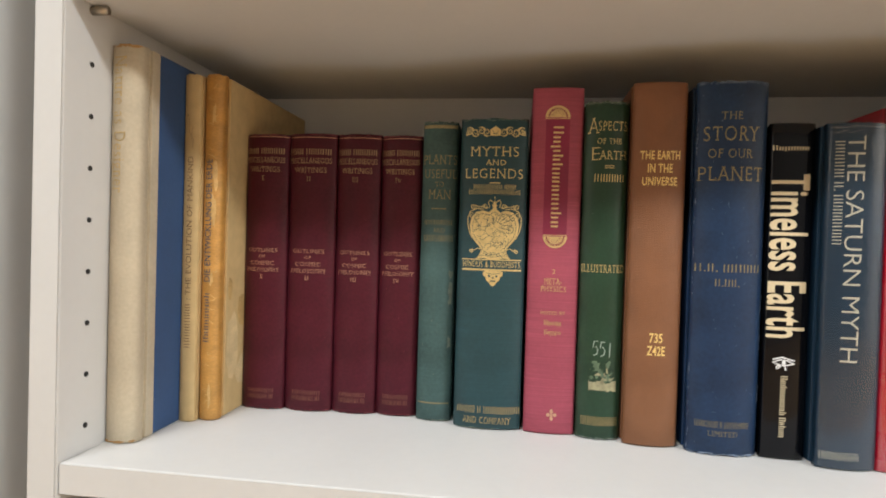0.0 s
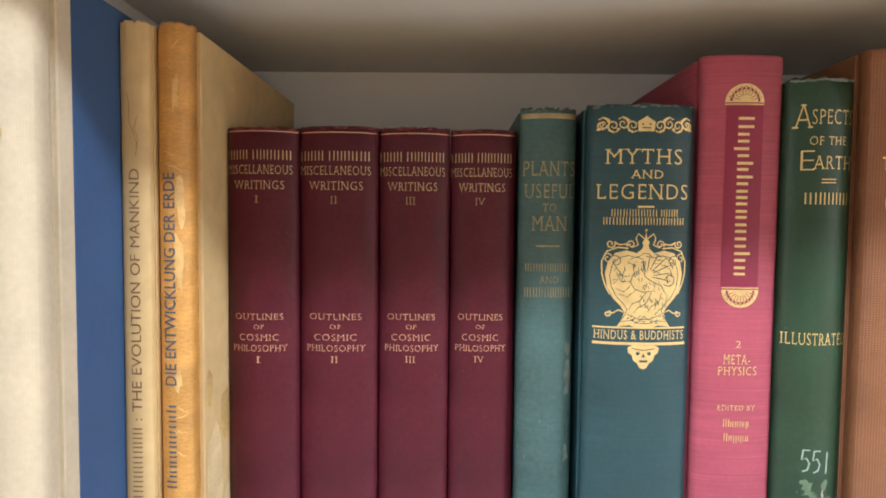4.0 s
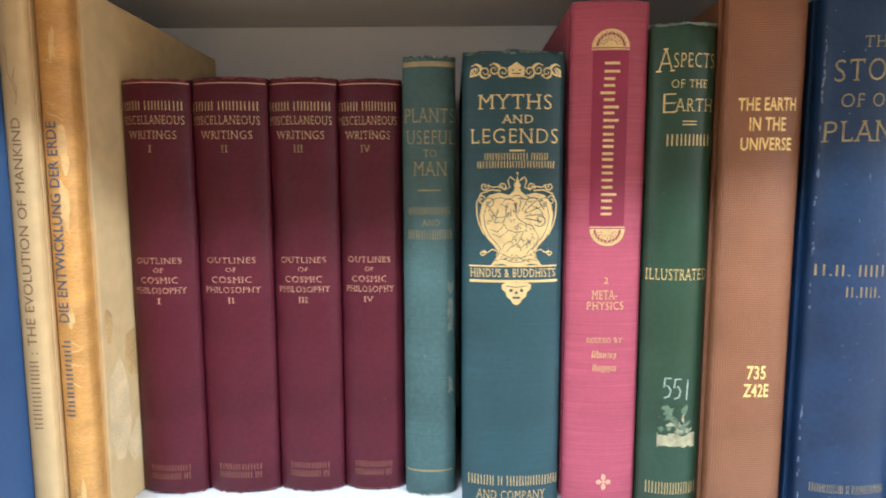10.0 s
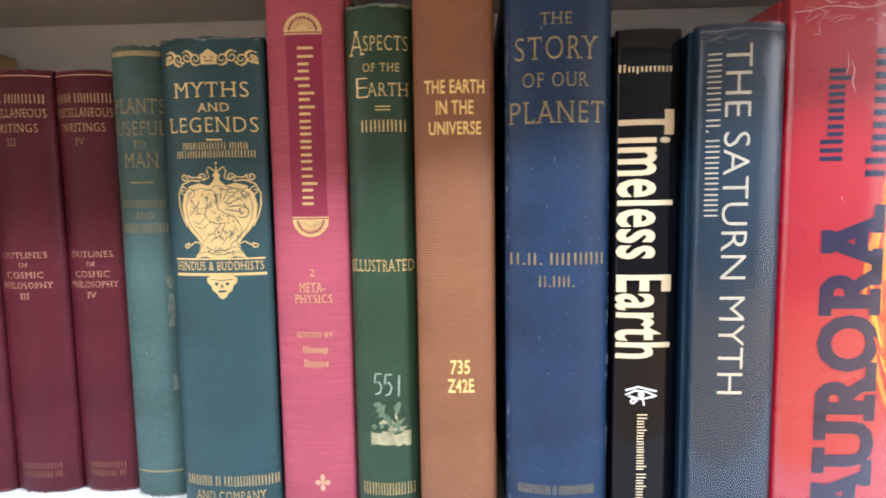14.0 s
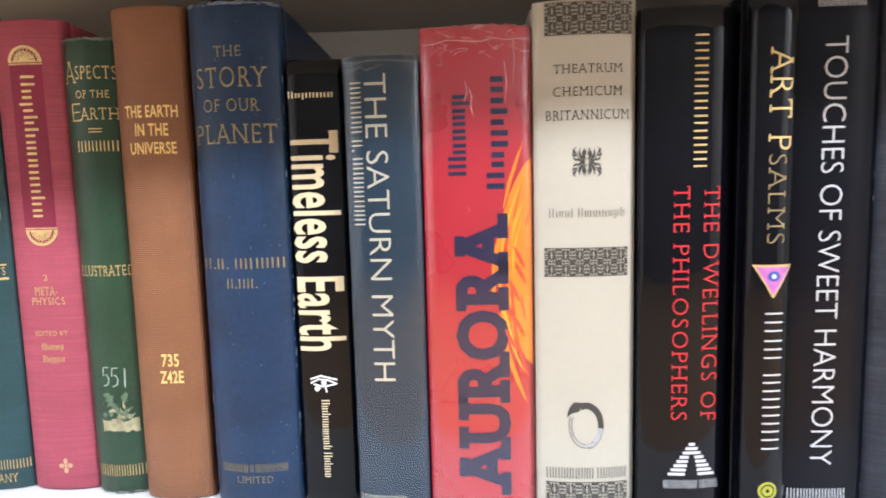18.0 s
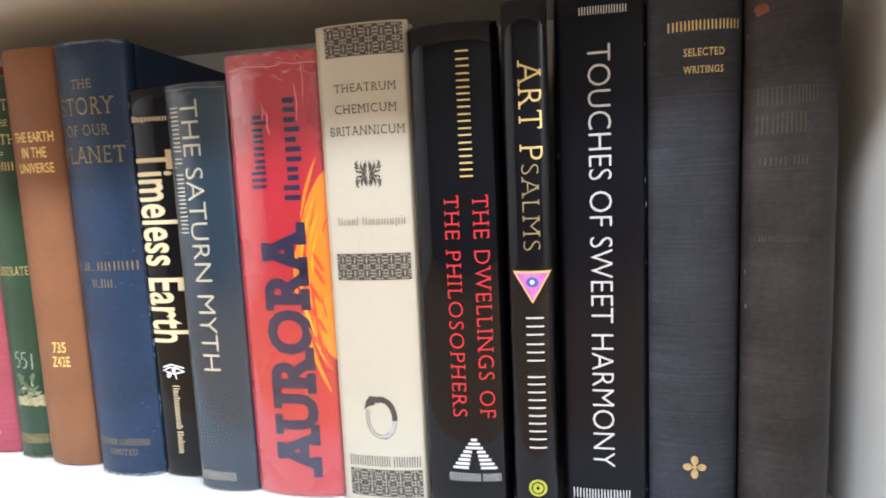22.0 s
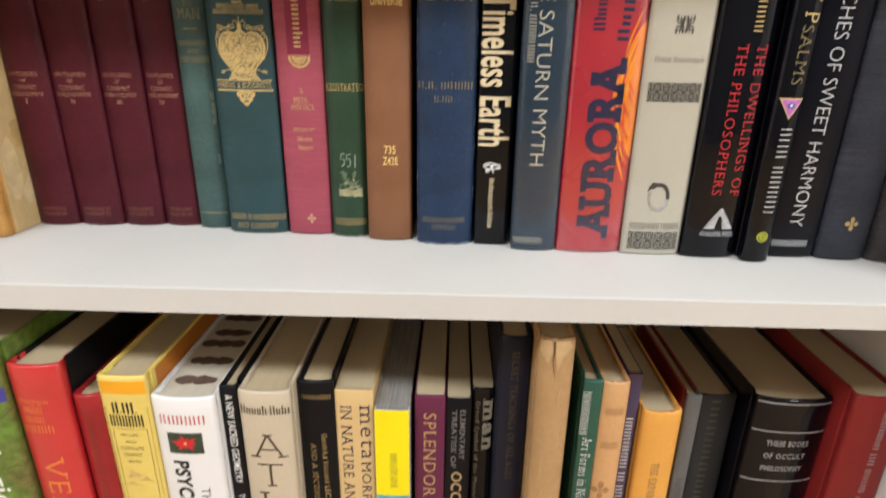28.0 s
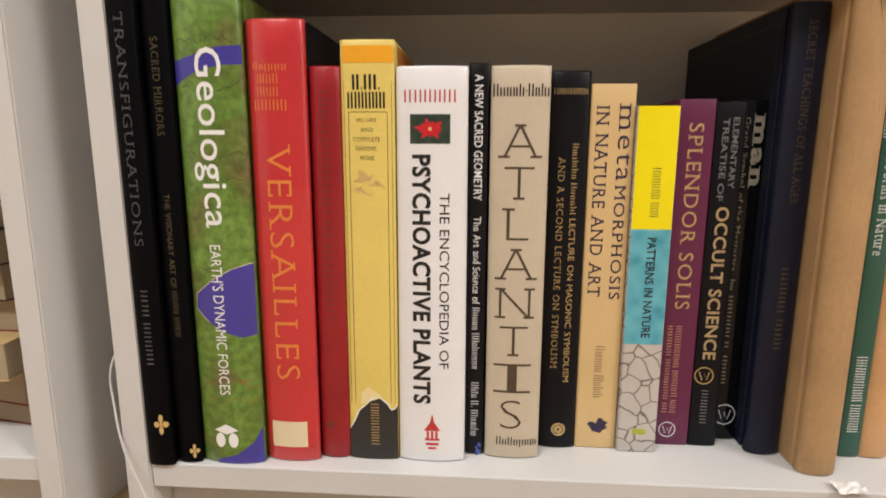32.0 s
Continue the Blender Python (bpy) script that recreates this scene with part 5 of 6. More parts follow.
b = Book("book", "tall tan brown woven cloth book with gilt title", 0.0800, 0.1155, 0.4070, 0.2500, False, 0.140, "tan_cloth", bulge=0.0045, group=UPPER)
mark(b, "h", 0.3, 199.8, 26.1, 5.9, "gold_bright", "THE EARTH", 0.02)
mark(b, "h", 0.4, 190.9, 16.4, 6.1, "gold_bright", "IN THE", 0.02)
mark(b, "h", 0.4, 182.0, 23.0, 5.9, "gold_bright", "UNIVERSE", 0.02)
mark(b, "h", 1.4, 75.0, 8.9, 6.7, "gold_bright", "735", 0.02)
mark(b, "h", 1.6, 66.3, 12.0, 6.5, "gold_bright", "Z42E", 0.02)

b = Book("book", "dark blue cloth book with rubbed pale edges and gilt title", 0.1205, 0.1650, 0.4000, 0.2480, False, 0.150, "blue_cloth", bulge=0.0065, wear=0.0013, group=UPPER)
mark(b, "h", -1.9, 225.3, 13.0, 4.8, "gold_dim", "THE", face="roman")
mark(b, "h", -1.7, 213.4, 33.7, 9.5, "gold_dim", "STORY", face="roman")
mark(b, "h", -2.1, 200.4, 27.1, 5.9, "gold_dim", "OF OUR", face="roman")
mark(b, "h", -0.9, 187.0, 39.6, 9.1, "gold_dim", "PLANET", face="roman")
mark(b, "h", -0.9, 124.7, 39.9, 5.2, "gold_dim", "#.#. ######")
mark(b, "h", -1.3, 114.9, 14.9, 4.8, "gold_dim", "#.##.")
mark(b, "h", -1.1, 20.7, 33.3, 4.3, "gold_dim", "####### # ########")
mark(b, "h", -0.6, 14.7, 18.3, 3.4, "gold_dim", "LIMITED", face="roman")
rub(b, "rub_blue", 150, size=0.85)
specks(b, "rub_blue", 70, 1.0, 2)

b = Book("book", "black glossy book with large cream title lettering", 0.1670, 0.1935, 0.4020, 0.2210, False, 0.125, "black_jacket", bulge=0.0018, pages='pages_light', group=UPPER)
mark(b, "h", -1.7, 204.2, 21.6, 4.0, "cream", "#~~~~~~~", 0.03)
mark(b, "down", -1.1, 133.8, 23.5, 107.3, "cream", "Timeless Earth", 0.02)
mark(b, "eye", -1.4, 63.2, 13.5, 8.5, "white", "eye_mark")
mark(b, "down", -0.9, 35.0, 4.3, 40.1, "cream", "#~~~~~~~~~ #~~~~", 0.02)

b = Book("book", "slate grey blue book in a clear glossy wrapper", 0.1965, 0.2310, 0.3900, 0.2190, False, 0.135, "slate_jacket", bulge=0.0038, group=UPPER)
mark(b, "down", -2.4, 139.5, 10.1, 142.2, "silver_warm", "THE SATURN MYTH", -0.01)
mark(b, "down", -11.5, 174.8, 4.9, 64.7, "silver_warm", "##### #. #######")
mark(b, "h", -5.2, 8.9, 21.5, 5.0, "silver_warm", "##########")
creases(b, "rub_glint_grey", 8, 6.0)
wrapper(b, 2, 0.8)

b = Book("book", "bright red book with navy title and orange flame print", 0.2320, 0.2820, 0.3890, 0.2303, False, 0.140, "red_jacket", bulge=0.004, wear=0.0006, group=UPPER)
mark(b, "up", -8.3, 181.9, 10.3, 35.9, "navy", "#~~~~", 0.05)
mark(b, "up", 8.9, 182.5, 10.1, 49.9, "navy", "#~~~~~", 0.05)
mark(b, "up", 1.0, 79.0, 25.2, 129.0, "navy", "AURORA", 0.042, face="slab")
mark(b, "flame", 15.4, 118.0, 18.0, 128.0, "flame", "flame_print")
creases(b, "crease_glint", 18, 14.0)
# pale strokes painted as highlights on the film's scuffs
for k, pts in enumerate((((-5.0, 206), (-4.2, 201), (-5.4, 197)), ((-3.4, 203), (-2.0, 199), (-2.6, 194), (-1.2, 190)), ((12.6, 214), (13.6, 205), (12.8, 196)),
                         ((-4.6, 150), (-4.0, 147.5)), ((16.5, 226), (17.2, 214), (16.4, 204)), ((6.2, 221), (9.0, 219), (12.4, 221.5)))):
    sheet(b, "wrapper_scuff", "crease_glint", ribbon(pts, [0.15] + [0.5 - 0.05 * k] * (len(pts) - 2) + [0.15]), 0.0003 + 0.000004 * k)
wrapper(b, 5, 1.3)

b = Book("book", "ivory jacketed book with black ornament blocks and serpent ring", 0.2825, 0.3275, 0.3870, 0.2390, False, 0.155, "ivory_jacket", bulge=0.003, group=UPPER)
mark(b, "rosettes", 1.5, 230.6, 38.1, 13.7, "ink", "ornament_block", 1.0)
mark(b, "h", 1.1, 209.2, 29.9, 3.9, "ink", "THEATRUM", face="roman")
mark(b, "h", 0.9, 199.4, 30.1, 4.1, "ink", "CHEMICUM", face="roman")
mark(b, "h", 1.0, 189.2, 36.4, 4.3, "ink", "BRITANNICUM", face="roman")
mark(b, "rosettes", 0.6, 168.5, 12.8, 13.2, "ink", "ornament_block")
mark(b, "h", 0.6, 145.5, 33.4, 5.1, "ink", "#~~~~ #~~~~~~", -0.012)
mark(b, "rosettes", 0.4, 123.5, 37.5, 12.9, "ink", "ornament_block", 1.0)
mark(b, "ring", -0.4, 46.7, 17.1, 23.8, "ink", "serpent_ring")
mark(b, "h", 0.3, 23.5, 37.0, 5.5, "ink", "######### #####")
mark(b, "rosettes", 0.5, 11.8, 38.0, 14.2, "ink", "ornament_block", 1.0)

b = Book("book", "glossy black book with red title lettering and white pyramid mark", 0.3285, 0.3693, 0.3830, 0.2337, False, 0.155, "black_gloss", bulge=0.004, group=UPPER)
mark(b, "down", 4.8, 192.9, 5.9, 56.3, "gold", "##########", -0.006)
mark(b, "down", 10.6, 103.2, 7.3, 106.2, "red", "THE DWELLINGS OF", face="roman")
mark(b, "down", -2.8, 103.5, 7.0, 106.2, "red", "THE PHILOSOPHERS", face="roman")
mark(b, "pyr", 3.3, 31.7, 21.3, 16.2, "silver", "pyramid_mark")
mark(b, "h", 3.2, 19.8, 24.7, 4.1, "silver", "####### #####")

b = Book("book", "slim glossy black book with triangle eye mark", 0.3720, 0.3914, 0.3750, 0.2386, False, 0.165, "black_gloss", bulge=0.0035, group=UPPER)
mark(b, "down", 1.8, 191.2, 9.8, 41.0, "gold", "ART P", -0.004, "roman")
mark(b, "down", 1.0, 150.0, 7.4, 37.6, "gold_dim", "SALMS", -0.010, "roman")
mark(b, "tri", 0.7, 114.7, 17.1, 14.8, "gold", "triangle_mark")
mark(b, "down", 1.4, 70.5, 7.8, 61.4, "silver", "#### ####", -0.014)
mark(b, "disc", 0.8, 20.6, 8.4, 15.0, "yellowgreen", "round_mark")

b = Book("book", "thick black jacketed book with large silver title", 0.3947, 0.4332, 0.3880, 0.2420, False, 0.150, "ink_black_jacket", bulge=0.0022, wear=0.0006, group=UPPER)
mark(b, "h", 1.1, 233.7, 19.9, 3.4, "silver", "#########", 0.01)
mark(b, "down", -0.7, 122.6, 9.8, 193.6, "silver", "TOUCHES OF SWEET HARMONY", -0.012)
mark(b, "h", -2.0, 11.9, 26.0, 5.1, "silver", "##########", 0.01)
rub(b, "rub_glint_grey", 18, size=0.6)

b = Book("book", "charcoal ribbed cloth book with small gilt title", 0.4340, 0.4714, 0.3840, 0.2370, False, 0.150, "charcoal_cloth", bulge=0.0055, group=UPPER)
mark(b, "h", 2.7, 222.6, 28.4, 4.0, "gold", "##########", 0.02)
mark(b, "h", 2.7, 211.8, 16.3, 3.2, "gold", "SELECTED", 0.02, face="roman")
mark(b, "h", 2.5, 204.7, 15.9, 3.0, "gold", "WRITINGS", 0.02, face="roman")
mark(b, "cross", -0.3, 29.7, 10.0, 11.5, "gold_dull", "gilt_cross")

b = Book("book", "worn black leather book with rubbed gilt lettering", 0.4725, 0.5080, 0.3780, 0.2370, False, 0.155, "black_leather", bulge=0.009, wear=0.001, group=UPPER)
mark(b, "h", -4.2, 191.3, 20.7, 7.0, "faint_gilt", "### ###")
mark(b, "h", -6.5, 180.2, 16.7, 8.1, "faint_gilt", "#####")
mark(b, "h", -5.4, 165.1, 16.7, 3.5, "faint_gilt", "### ##")
mark(b, "h", -4.9, 133.1, 16.9, 2.8, "faint_gilt", "#######")
mark(b, "patch", -13.0, 226.3, 6.9, 6.7, "rust_wear", "worn_corner")
mark(b, "patch", 11.5, 232.5, 6.0, 4.0, "rust_wear", "worn_corner")
rub(b, "rub_glint_grey", 22, size=0.6)

b = Book("book", "tall slim black art book standing against the case side", -0.2600, -0.2415, 0.3000, 0.3480, True, 0.235, "night_jacket", bulge=0.0025, group=LOWER)
mark(b, "down", 0, 240.0, 6, 150.9, "faint_silver", "TRANSFIGURATIONS", face="roman")
mark(b, "down", 0, 106.3, 5, 54.1, "faint_silver", "#### ####")
mark(b, "cross", 3.4, 33.2, 10.2, 16.4, "gold", "gilt_mark")

b = Book("book", "tall slim black art book with faint gilt lettering", -0.2405, -0.2235, 0.3060, 0.3420, True, 0.235, "night_jacket", bulge=0.0025, group=LOWER)
mark(b, "down", 0, 270.1, 5, 62.6, "gold_worn", "SACRED MIRRORS", face="roman")
mark(b, "down", 0, 149.3, 4, 100.9, "gold_worn", "THE VISIONARY ART OF #### ####")
mark(b, "cross", 4.7, 9.8, 7.0, 11.8, "gold", "gilt_mark")

b = Book("book", "large green and violet map printed book with white title", -0.2223, -0.1765, 0.3080, 0.3295, True, 0.225, "map_green", bulge=0.0045, group=LOWER)
mark(b, "blob", 0, 283.5, 44.9, 26.8, "purple", "purple_print", 1.0)
mark(b, "blob", 0, 125.0, 44.9, 54.2, "purple", "purple_print", 2.0)
mark(b, "blob", 5.7, 13.0, 33.1, 31.2, "purple", "purple_print", 3.0)
mark(b, "down", -1.5, 236.0, 23, 118.4, "white", "Geologica", 0.006)
mark(b, "down", -2, 109.5, 8, 110.4, "white", "EARTH'S DYNAMIC FORCES")
mark(b, "cubelogo", -3.2, 21.5, 19.6, 19.5, "white", "cube_mark")
r = random.Random(21)
for k, (z, m2) in enumerate(((300, "map_crack"), (228, "map_crack"), (205, "map_crack"), (150, "map_crack"), (60, "redwear"), (64, "redwear"), (52, "redwear"), (110, "map_crack"), (270, "map_crack"))):
    pts = [(-21.0 + 8 * r.random(), z)]
    while pts[-1][0] < 20 and len(pts) < 16:
        pts.append((pts[-1][0] + r.uniform(1.0, 4.5), pts[-1][1] + r.uniform(-3.2, 3.0)))
    sheet(b, "map_line", m2, ribbon([(min(22.0, x), z2) for x, z2 in pts], [r.uniform(0.2, 0.8) for q in pts]), 0.00011 + 0.000002 * k)

b = Book("book", "large scarlet book with orange title and paper spine label", -0.1758, -0.1365, 0.3140, 0.3140, True, 0.220, "dark_jacket", bulge=0.0045, spine='scarlet_jacket', group=LOWER)
mark(b, "h", -3.4, 283.5, 22.5, 6.4, "orange", "#~~~~~")
mark(b, "h", -4.9, 275.8, 13.9, 6.4, "orange", "###")
mark(b, "h", -5.1, 267.6, 14.0, 6.4, "orange", "###")
mark(b, "h", -3.7, 259.0, 21.9, 7.1, "orange", "####")
mark(b, "down", 0, 148.2, 17, 166.0, "orange", "VERSAILLES", face="roman")
mark(b, "plate", -1.3, 21.9, 26.5, 20.2, "label", "spine_label")

b = Book("book", "plain deep red cloth book with faded lettering", -0.1360, -0.1145, 0.3210, 0.2850, True, 0.190, "red_cloth", bulge=0.0035, group=LOWER)
mark(b, "down", 0, 189.2, 5, 158.6, "faint_red", "######### ## ######")
mark(b, "plate", -3.1, 27.3, 7.2, 5.1, "faint_red", "small_mark")

b = Book("book", "yellow jacketed book with torn lower spine", -0.1140, -0.0778, 0.3220, 0.3018, True, 0.215, "yellow_jacket", bulge=0.002, group=LOWER)
mark(b, "plate", 0.4, 292.3, 34.3, 11.0, "orange_print", "orange_band")
on_cover(b, 1, "orange_band", "rust_print", [rect(110, 285.0, 186, 29.0)], "rust orange band across the jacket's front")
mark(b, "h", -1.0, 274.4, 18.5, 9.9, "black", "#.#.", 0.05)
mark(b, "h", -1.0, 262.7, 25.5, 10.7, "black", "######", 0.05)
mark(b, "h", -1.1, 249.7, 13.1, 2.5, "ink", "HIS LIFE", face="roman")
mark(b, "h", -0.7, 243.2, 8.4, 2.5, "ink", "AND", face="roman")
mark(b, "h", -1.0, 236.9, 18.3, 2.9, "ink", "COMPLETE", face="roman")
mark(b, "h", -1.4, 230.8, 14.7, 2.9, "ink", "GRAPHIC", face="roman")
mark(b, "h", -0.8, 224.3, 10.3, 2.9, "ink", "WORK", face="roman")
mark(b, "shoal", -0.4, 206.8, 22.3, 22.0, "gold", "print_mark")
mark(b, "torn", 0, 28.5, 35.5, 58.8, "blackboard", "exposed_spine")
mark(b, "down", 1.1, 28.4, 6.2, 32.4, "gold_dull", "########")
for x in (-13.2, 13.2):
    mark(b, "plate", x, 150.0, 0.35, 210.0, "ink", "frame_line")
mark(b, "plate", 0, 255.0, 26.4, 0.35, "ink", "frame_line")
for x in (-16.2, 16.2):
    mark(b, "plate", x, 160.0, 0.3, 230.0, "ink_brown", "frame_line")

b = Book("book", "thick white book with bold black title and red flower picture", -0.0768, -0.0285, 0.3210, 0.2848, True, 0.200, "white_jacket", bulge=0.0045, pages='pages_light', group=LOWER)
mark(b, "h", -1.2, 265.3, 34.4, 8.1, "redink", "######")
mark(b, "pic", -1.0, 243.8, 27.2, 19.5, "darkpic", "flower_picture")
mark(b, "down", 9, 137.2, 6.8, 126.8, "black", "THE ENCYCLOPEDIA OF")
mark(b, "down", -7, 136.6, 13, 180.5, "black", "PSYCHOACTIVE PLANTS", 0.035)
mark(b, "pagoda", 0.5, 25.2, 12.2, 27.7, "redink", "pagoda_mark")
for k in range(6):
    stain = bmesh.new()
    for j in range(7):
        bmesh.ops.create_circle(stain, cap_ends=True, segments=9, radius=0.0045 + 0.0012 * ((j * 5 + k) % 3),
                                matrix=pose(-0.013 + 0.0042 * j + 0.001 * (k % 2), 0.030 + 0.026 * k + 0.003 * ((j * 3 + k) % 3), 0.0, 0, 0, 20 * j))
    bmesh.ops.translate(stain, verts=stain.verts[:], vec=(0, 0, b.h - 0.0030))
    for i, v in enumerate(stain.verts):
        v.co.z += 0.00001 * (i // 9)
    part("page_stain", stain, "stain_brown", b.ob, "dark brown printed blot across the page tops")

b = Book("book", "very thin black book with small white title", -0.0277, -0.0147, 0.3340, 0.2880, True, 0.205, "dark_jacket", bulge=0.001, group=LOWER)
mark(b, "down", 0, 237.6, 5.9, 85.6, "white", "A NEW SACRED GEOMETRY", 0.01)
mark(b, "down", 0, 126.6, 5.4, 113.6, "white", "The Art and Science of #~~~~ #~~~~~~")
mark(b, "down", 0, 37.3, 5.8, 42.8, "white", "#~~~ #. #~~~~~")
mark(b, "patch", 3.0, 4.8, 5.5, 13.6, "blue", "blue_mark")

b = Book("book", "stone beige book with large stacked title letters", -0.0130, 0.0270, 0.3300, 0.2860, True, 0.200, "stone_jacket", bulge=0.0035, group=LOWER)
mark(b, "h", 0.1, 269.8, 37.6, 8.2, "black", "#~~~~-#~~~", 0.03)
mark(b, "h", 3.4, 13.8, 29.9, 8.1, "ink", "#~#~~~~", 0.03)
for k, (c, wide) in enumerate(zip("ATLANTIS", (24.0, 20.5, 15.5, 24.0, 22.5, 20.5, 7.0, 15.5))):
    mark(b, "h", 0.5 - 0.25 * k, 236.0 - 28.6 * k, wide, 22.5, "ink_umber", c, -0.012, "roman")

b = Book("book", "slim black book with two lines of gilt lettering", 0.0287, 0.0567, 0.3480, 0.2845, True, 0.190, "dark_jacket", bulge=0.003, group=LOWER)
mark(b, "h", 0.2, 270.4, 22.9, 4.1, "gold_dull", "########")
mark(b, "down", 5, 144.9, 4.6, 179.1, "gold_dull", "#~~~~~ #~~~~~ LECTURE ON MASONIC SYMBOLISM")
mark(b, "down", -4.5, 145.7, 4.6, 158.0, "gold_dull", "AND A SECOND LECTURE ON SYMBOLISM", face="roman")
mark(b, "disc", 1.1, 16.0, 10.8, 12.7, "gold_dull", "round_seal")

b = Book("book", "buff yellow book with dark violet title lettering", 0.0575, 0.0885, 0.3510, 0.2757, True, 0.190, "buff_jacket", bulge=0.0006, hard=False, group=LOWER)
mark(b, "down", 9.0, 234.5, 9.6, 52.0, "inkblue", "meta", 0.006, face="roman")
mark(b, "down", 8.0, 162.5, 7.8, 84.0, "inkblue", "MORPHOSIS", 0.012, face="roman")
mark(b, "down", -7, 191.4, 9, 137.7, "inkblue", "IN NATURE AND ART", 0.010, face="roman")
mark(b, "down", 0.3, 62.9, 7.7, 41.2, "ink_brown", "#~~~~ #~~~~~")
mark(b, "patch", 1.0, 18.7, 17.6, 15.7, "inkblue", "flower_mark")

b = Book("book", "paperback with yellow, water blue and cracked mud spine", 0.0893, 0.1180, 0.3470, 0.2604, True, 0.190, "cracked_mud", bulge=0.0008, hard=False, pages='pages_striped', group=LOWER)
mark(b, "fullplate", 0, 217.3, 28.1, 86.4, "yellow", "yellow_panel")
mark(b, "fullplate", 0, 130.7, 28.1, 86.7, "water", "water_panel")
mark(b, "down", 1.0, 200.5, 6.0, 34.5, "ink", "###### ####")
mark(b, "down", 1, 130.4, 6.5, 75.4, "black", "PATTERNS IN NATURE", 0.02)
mark(b, "plate", 1.3, 17.0, 10.0, 4.6, "yellowgreen", "small_mark")

b = Book("book", "plum purple paperback with pale gilt title", 0.1215, 0.1468, 0.3600, 0.2660, True, 0.175, "plum_jacket", bulge=0.0005, hard=False, group=LOWER)
mark(b, "down", 0, 180.4, 10.5, 137.7, "gold_dull", "SPLENDOR SOLIS", 0.01, face="roman")
mark(b, "down", -0.9, 62.8, 4.5, 70.6, "gold_pink", "######## ##### ###")
mark(b, "down", -7.2, 62.9, 3.6, 70.5, "gold_pink", "##### ####### ##")
mark(b, "ringo", -3.7, 13.1, 13.5, 14.2, "silver", "round_mark")

b = Book("book", "dark grey paperback with gilt and white title", 0.1475, 0.1685, 0.3600, 0.2640, True, 0.175, "dark_jacket", bulge=0.0012, hard=False, group=LOWER)
mark(b, "down", 3.5, 228.1, 4.4, 50.4, "silver_dull", "ELEMENTARY", 0.01)
mark(b, "down", -3.5, 223.4, 4.4, 59.2, "silver_dull", "TREATISE OF", 0.01)
mark(b, "down", -0.5, 130.7, 9.5, 117.6, "gold_matt", "OCCULT SCIENCE", 0.02)
mark(b, "ringo", -2.8, 58.7, 14.8, 19.0, "gold_dull", "round_mark")
mark(b, "down", -1, 33.2, 5, 27.2, "silver_dull", "#####")

b = Book("book", "black glossy paperback with white title", 0.1690, 0.1880, 0.3720, 0.2665, True, 0.170, "black_jacket", bulge=0.0012, hard=False, group=LOWER)
mark(b, "down", 4.2, 229.7, 8, 50.1, "silver_worn", "man", 0.05, face="roman")
mark(b, "down", -4.5, 196.7, 4.6, 114.6, "silver_worn", "Grand Symbol of the Mysteries", 0.01, face="roman")
mark(b, "down", -4.5, 90.3, 4.6, 84.7, "silver_worn", "by ##### #. ####", 0.01)
mark(b, "ringo", 0, 21.5, 18.6, 26.4, "silver", "round_mark")

b = Book("book", "tall dark navy cloth book with faint gilt title", 0.1885, 0.2130, 0.3490, 0.3285, True, 0.205, "navy_cloth", bulge=0.0045, group=LOWER)
mark(b, "down", 0, 255.0, 5.5, 121.9, "gold_worn", "SECRET TEACHINGS OF ALL AGES", face="roman")
mark(b, "down", 0, 116.5, 5, 61.1, "gold_worn", "##### ####")

on_cover(b, -1, "cover_rule", "olive_line", [rect(110, 318.0, 180, 0.7), rect(110, 12.0, 180, 0.7), rect(20.5, 165, 0.7, 305.0)], "thin olive ruled frame")

b = Book("book", "tall book wrapped in crumpled brown kraft paper", 0.2140, 0.2400, 0.3220, 0.3420, True, 0.230, "kraft_paper", bulge=0.006, wear=0.0012, group=LOWER)
sheet(b, "paper_flap", "kraft_pale", [[(-12.4, 341.2), (-5.0, 341.4), (-3.6, 333), (-6.4, 322), (-9.0, 326), (-12.2, 331)]], 0.0006, "folded flap of pale kraft paper")
sheet(b, "paper_flap", "kraft_pale", [[(-2.2, 341.4), (7.4, 341.2), (10.6, 336), (3.6, 327), (0.4, 316), (-1.6, 330)]], 0.0009, "folded flap of pale kraft paper")
sheet(b, "paper_slit", "ink_umber", ribbon([(-3.2, 341), (-2.6, 333), (-3.4, 324), (-1.4, 315), (-0.6, 309)], [1.1, 0.9, 0.6, 0.4, 0.1]), 0.0004)
for k in range(9):
    z, x = 30.0 + 31.0 * k, -7.0 + (k * 37 % 13)
    sheet(b, "paper_crease", "kraft_pale", ribbon([(x, z), (x + 1.2, z + 9), (x + 0.3, z + 17), (x + 2.2, z + 26)], [0.1, 0.5, 0.4, 0.1]), 0.0002)

b = Book("book", "slim emerald green book with white lettering", 0.2560, 0.2713, 0.3510, 0.2905, True, 0.190, "emerald_jacket", bulge=0.001, group=LOWER)
mark(b, "down", -4.2, 259.8, 6.5, 40.4, "white", "##########")
mark(b, "down", 0, 196.6, 7.6, 79.1, "white", "Art Forms in Nature", face="roman")
mark(b, "down", 0, 50.9, 7.6, 59.8, "white", "######### #####")

b = Book("book", "faded apricot jacketed book with green top edge", 0.2717, 0.2930, 0.3500, 0.2895, True, 0.190, "apricot_jacket", bulge=0.0035, wear=0.0008, group=LOWER)
mark(b, "h", 0, 262.6, 14, 7, "faint_brown", "######## ##")
mark(b, "h", 0, 229.7, 14, 7, "faint_brown", "########")
mark(b, "cross", -2.7, 183.4, 15.2, 20.4, "faint_brown", "print_mark")

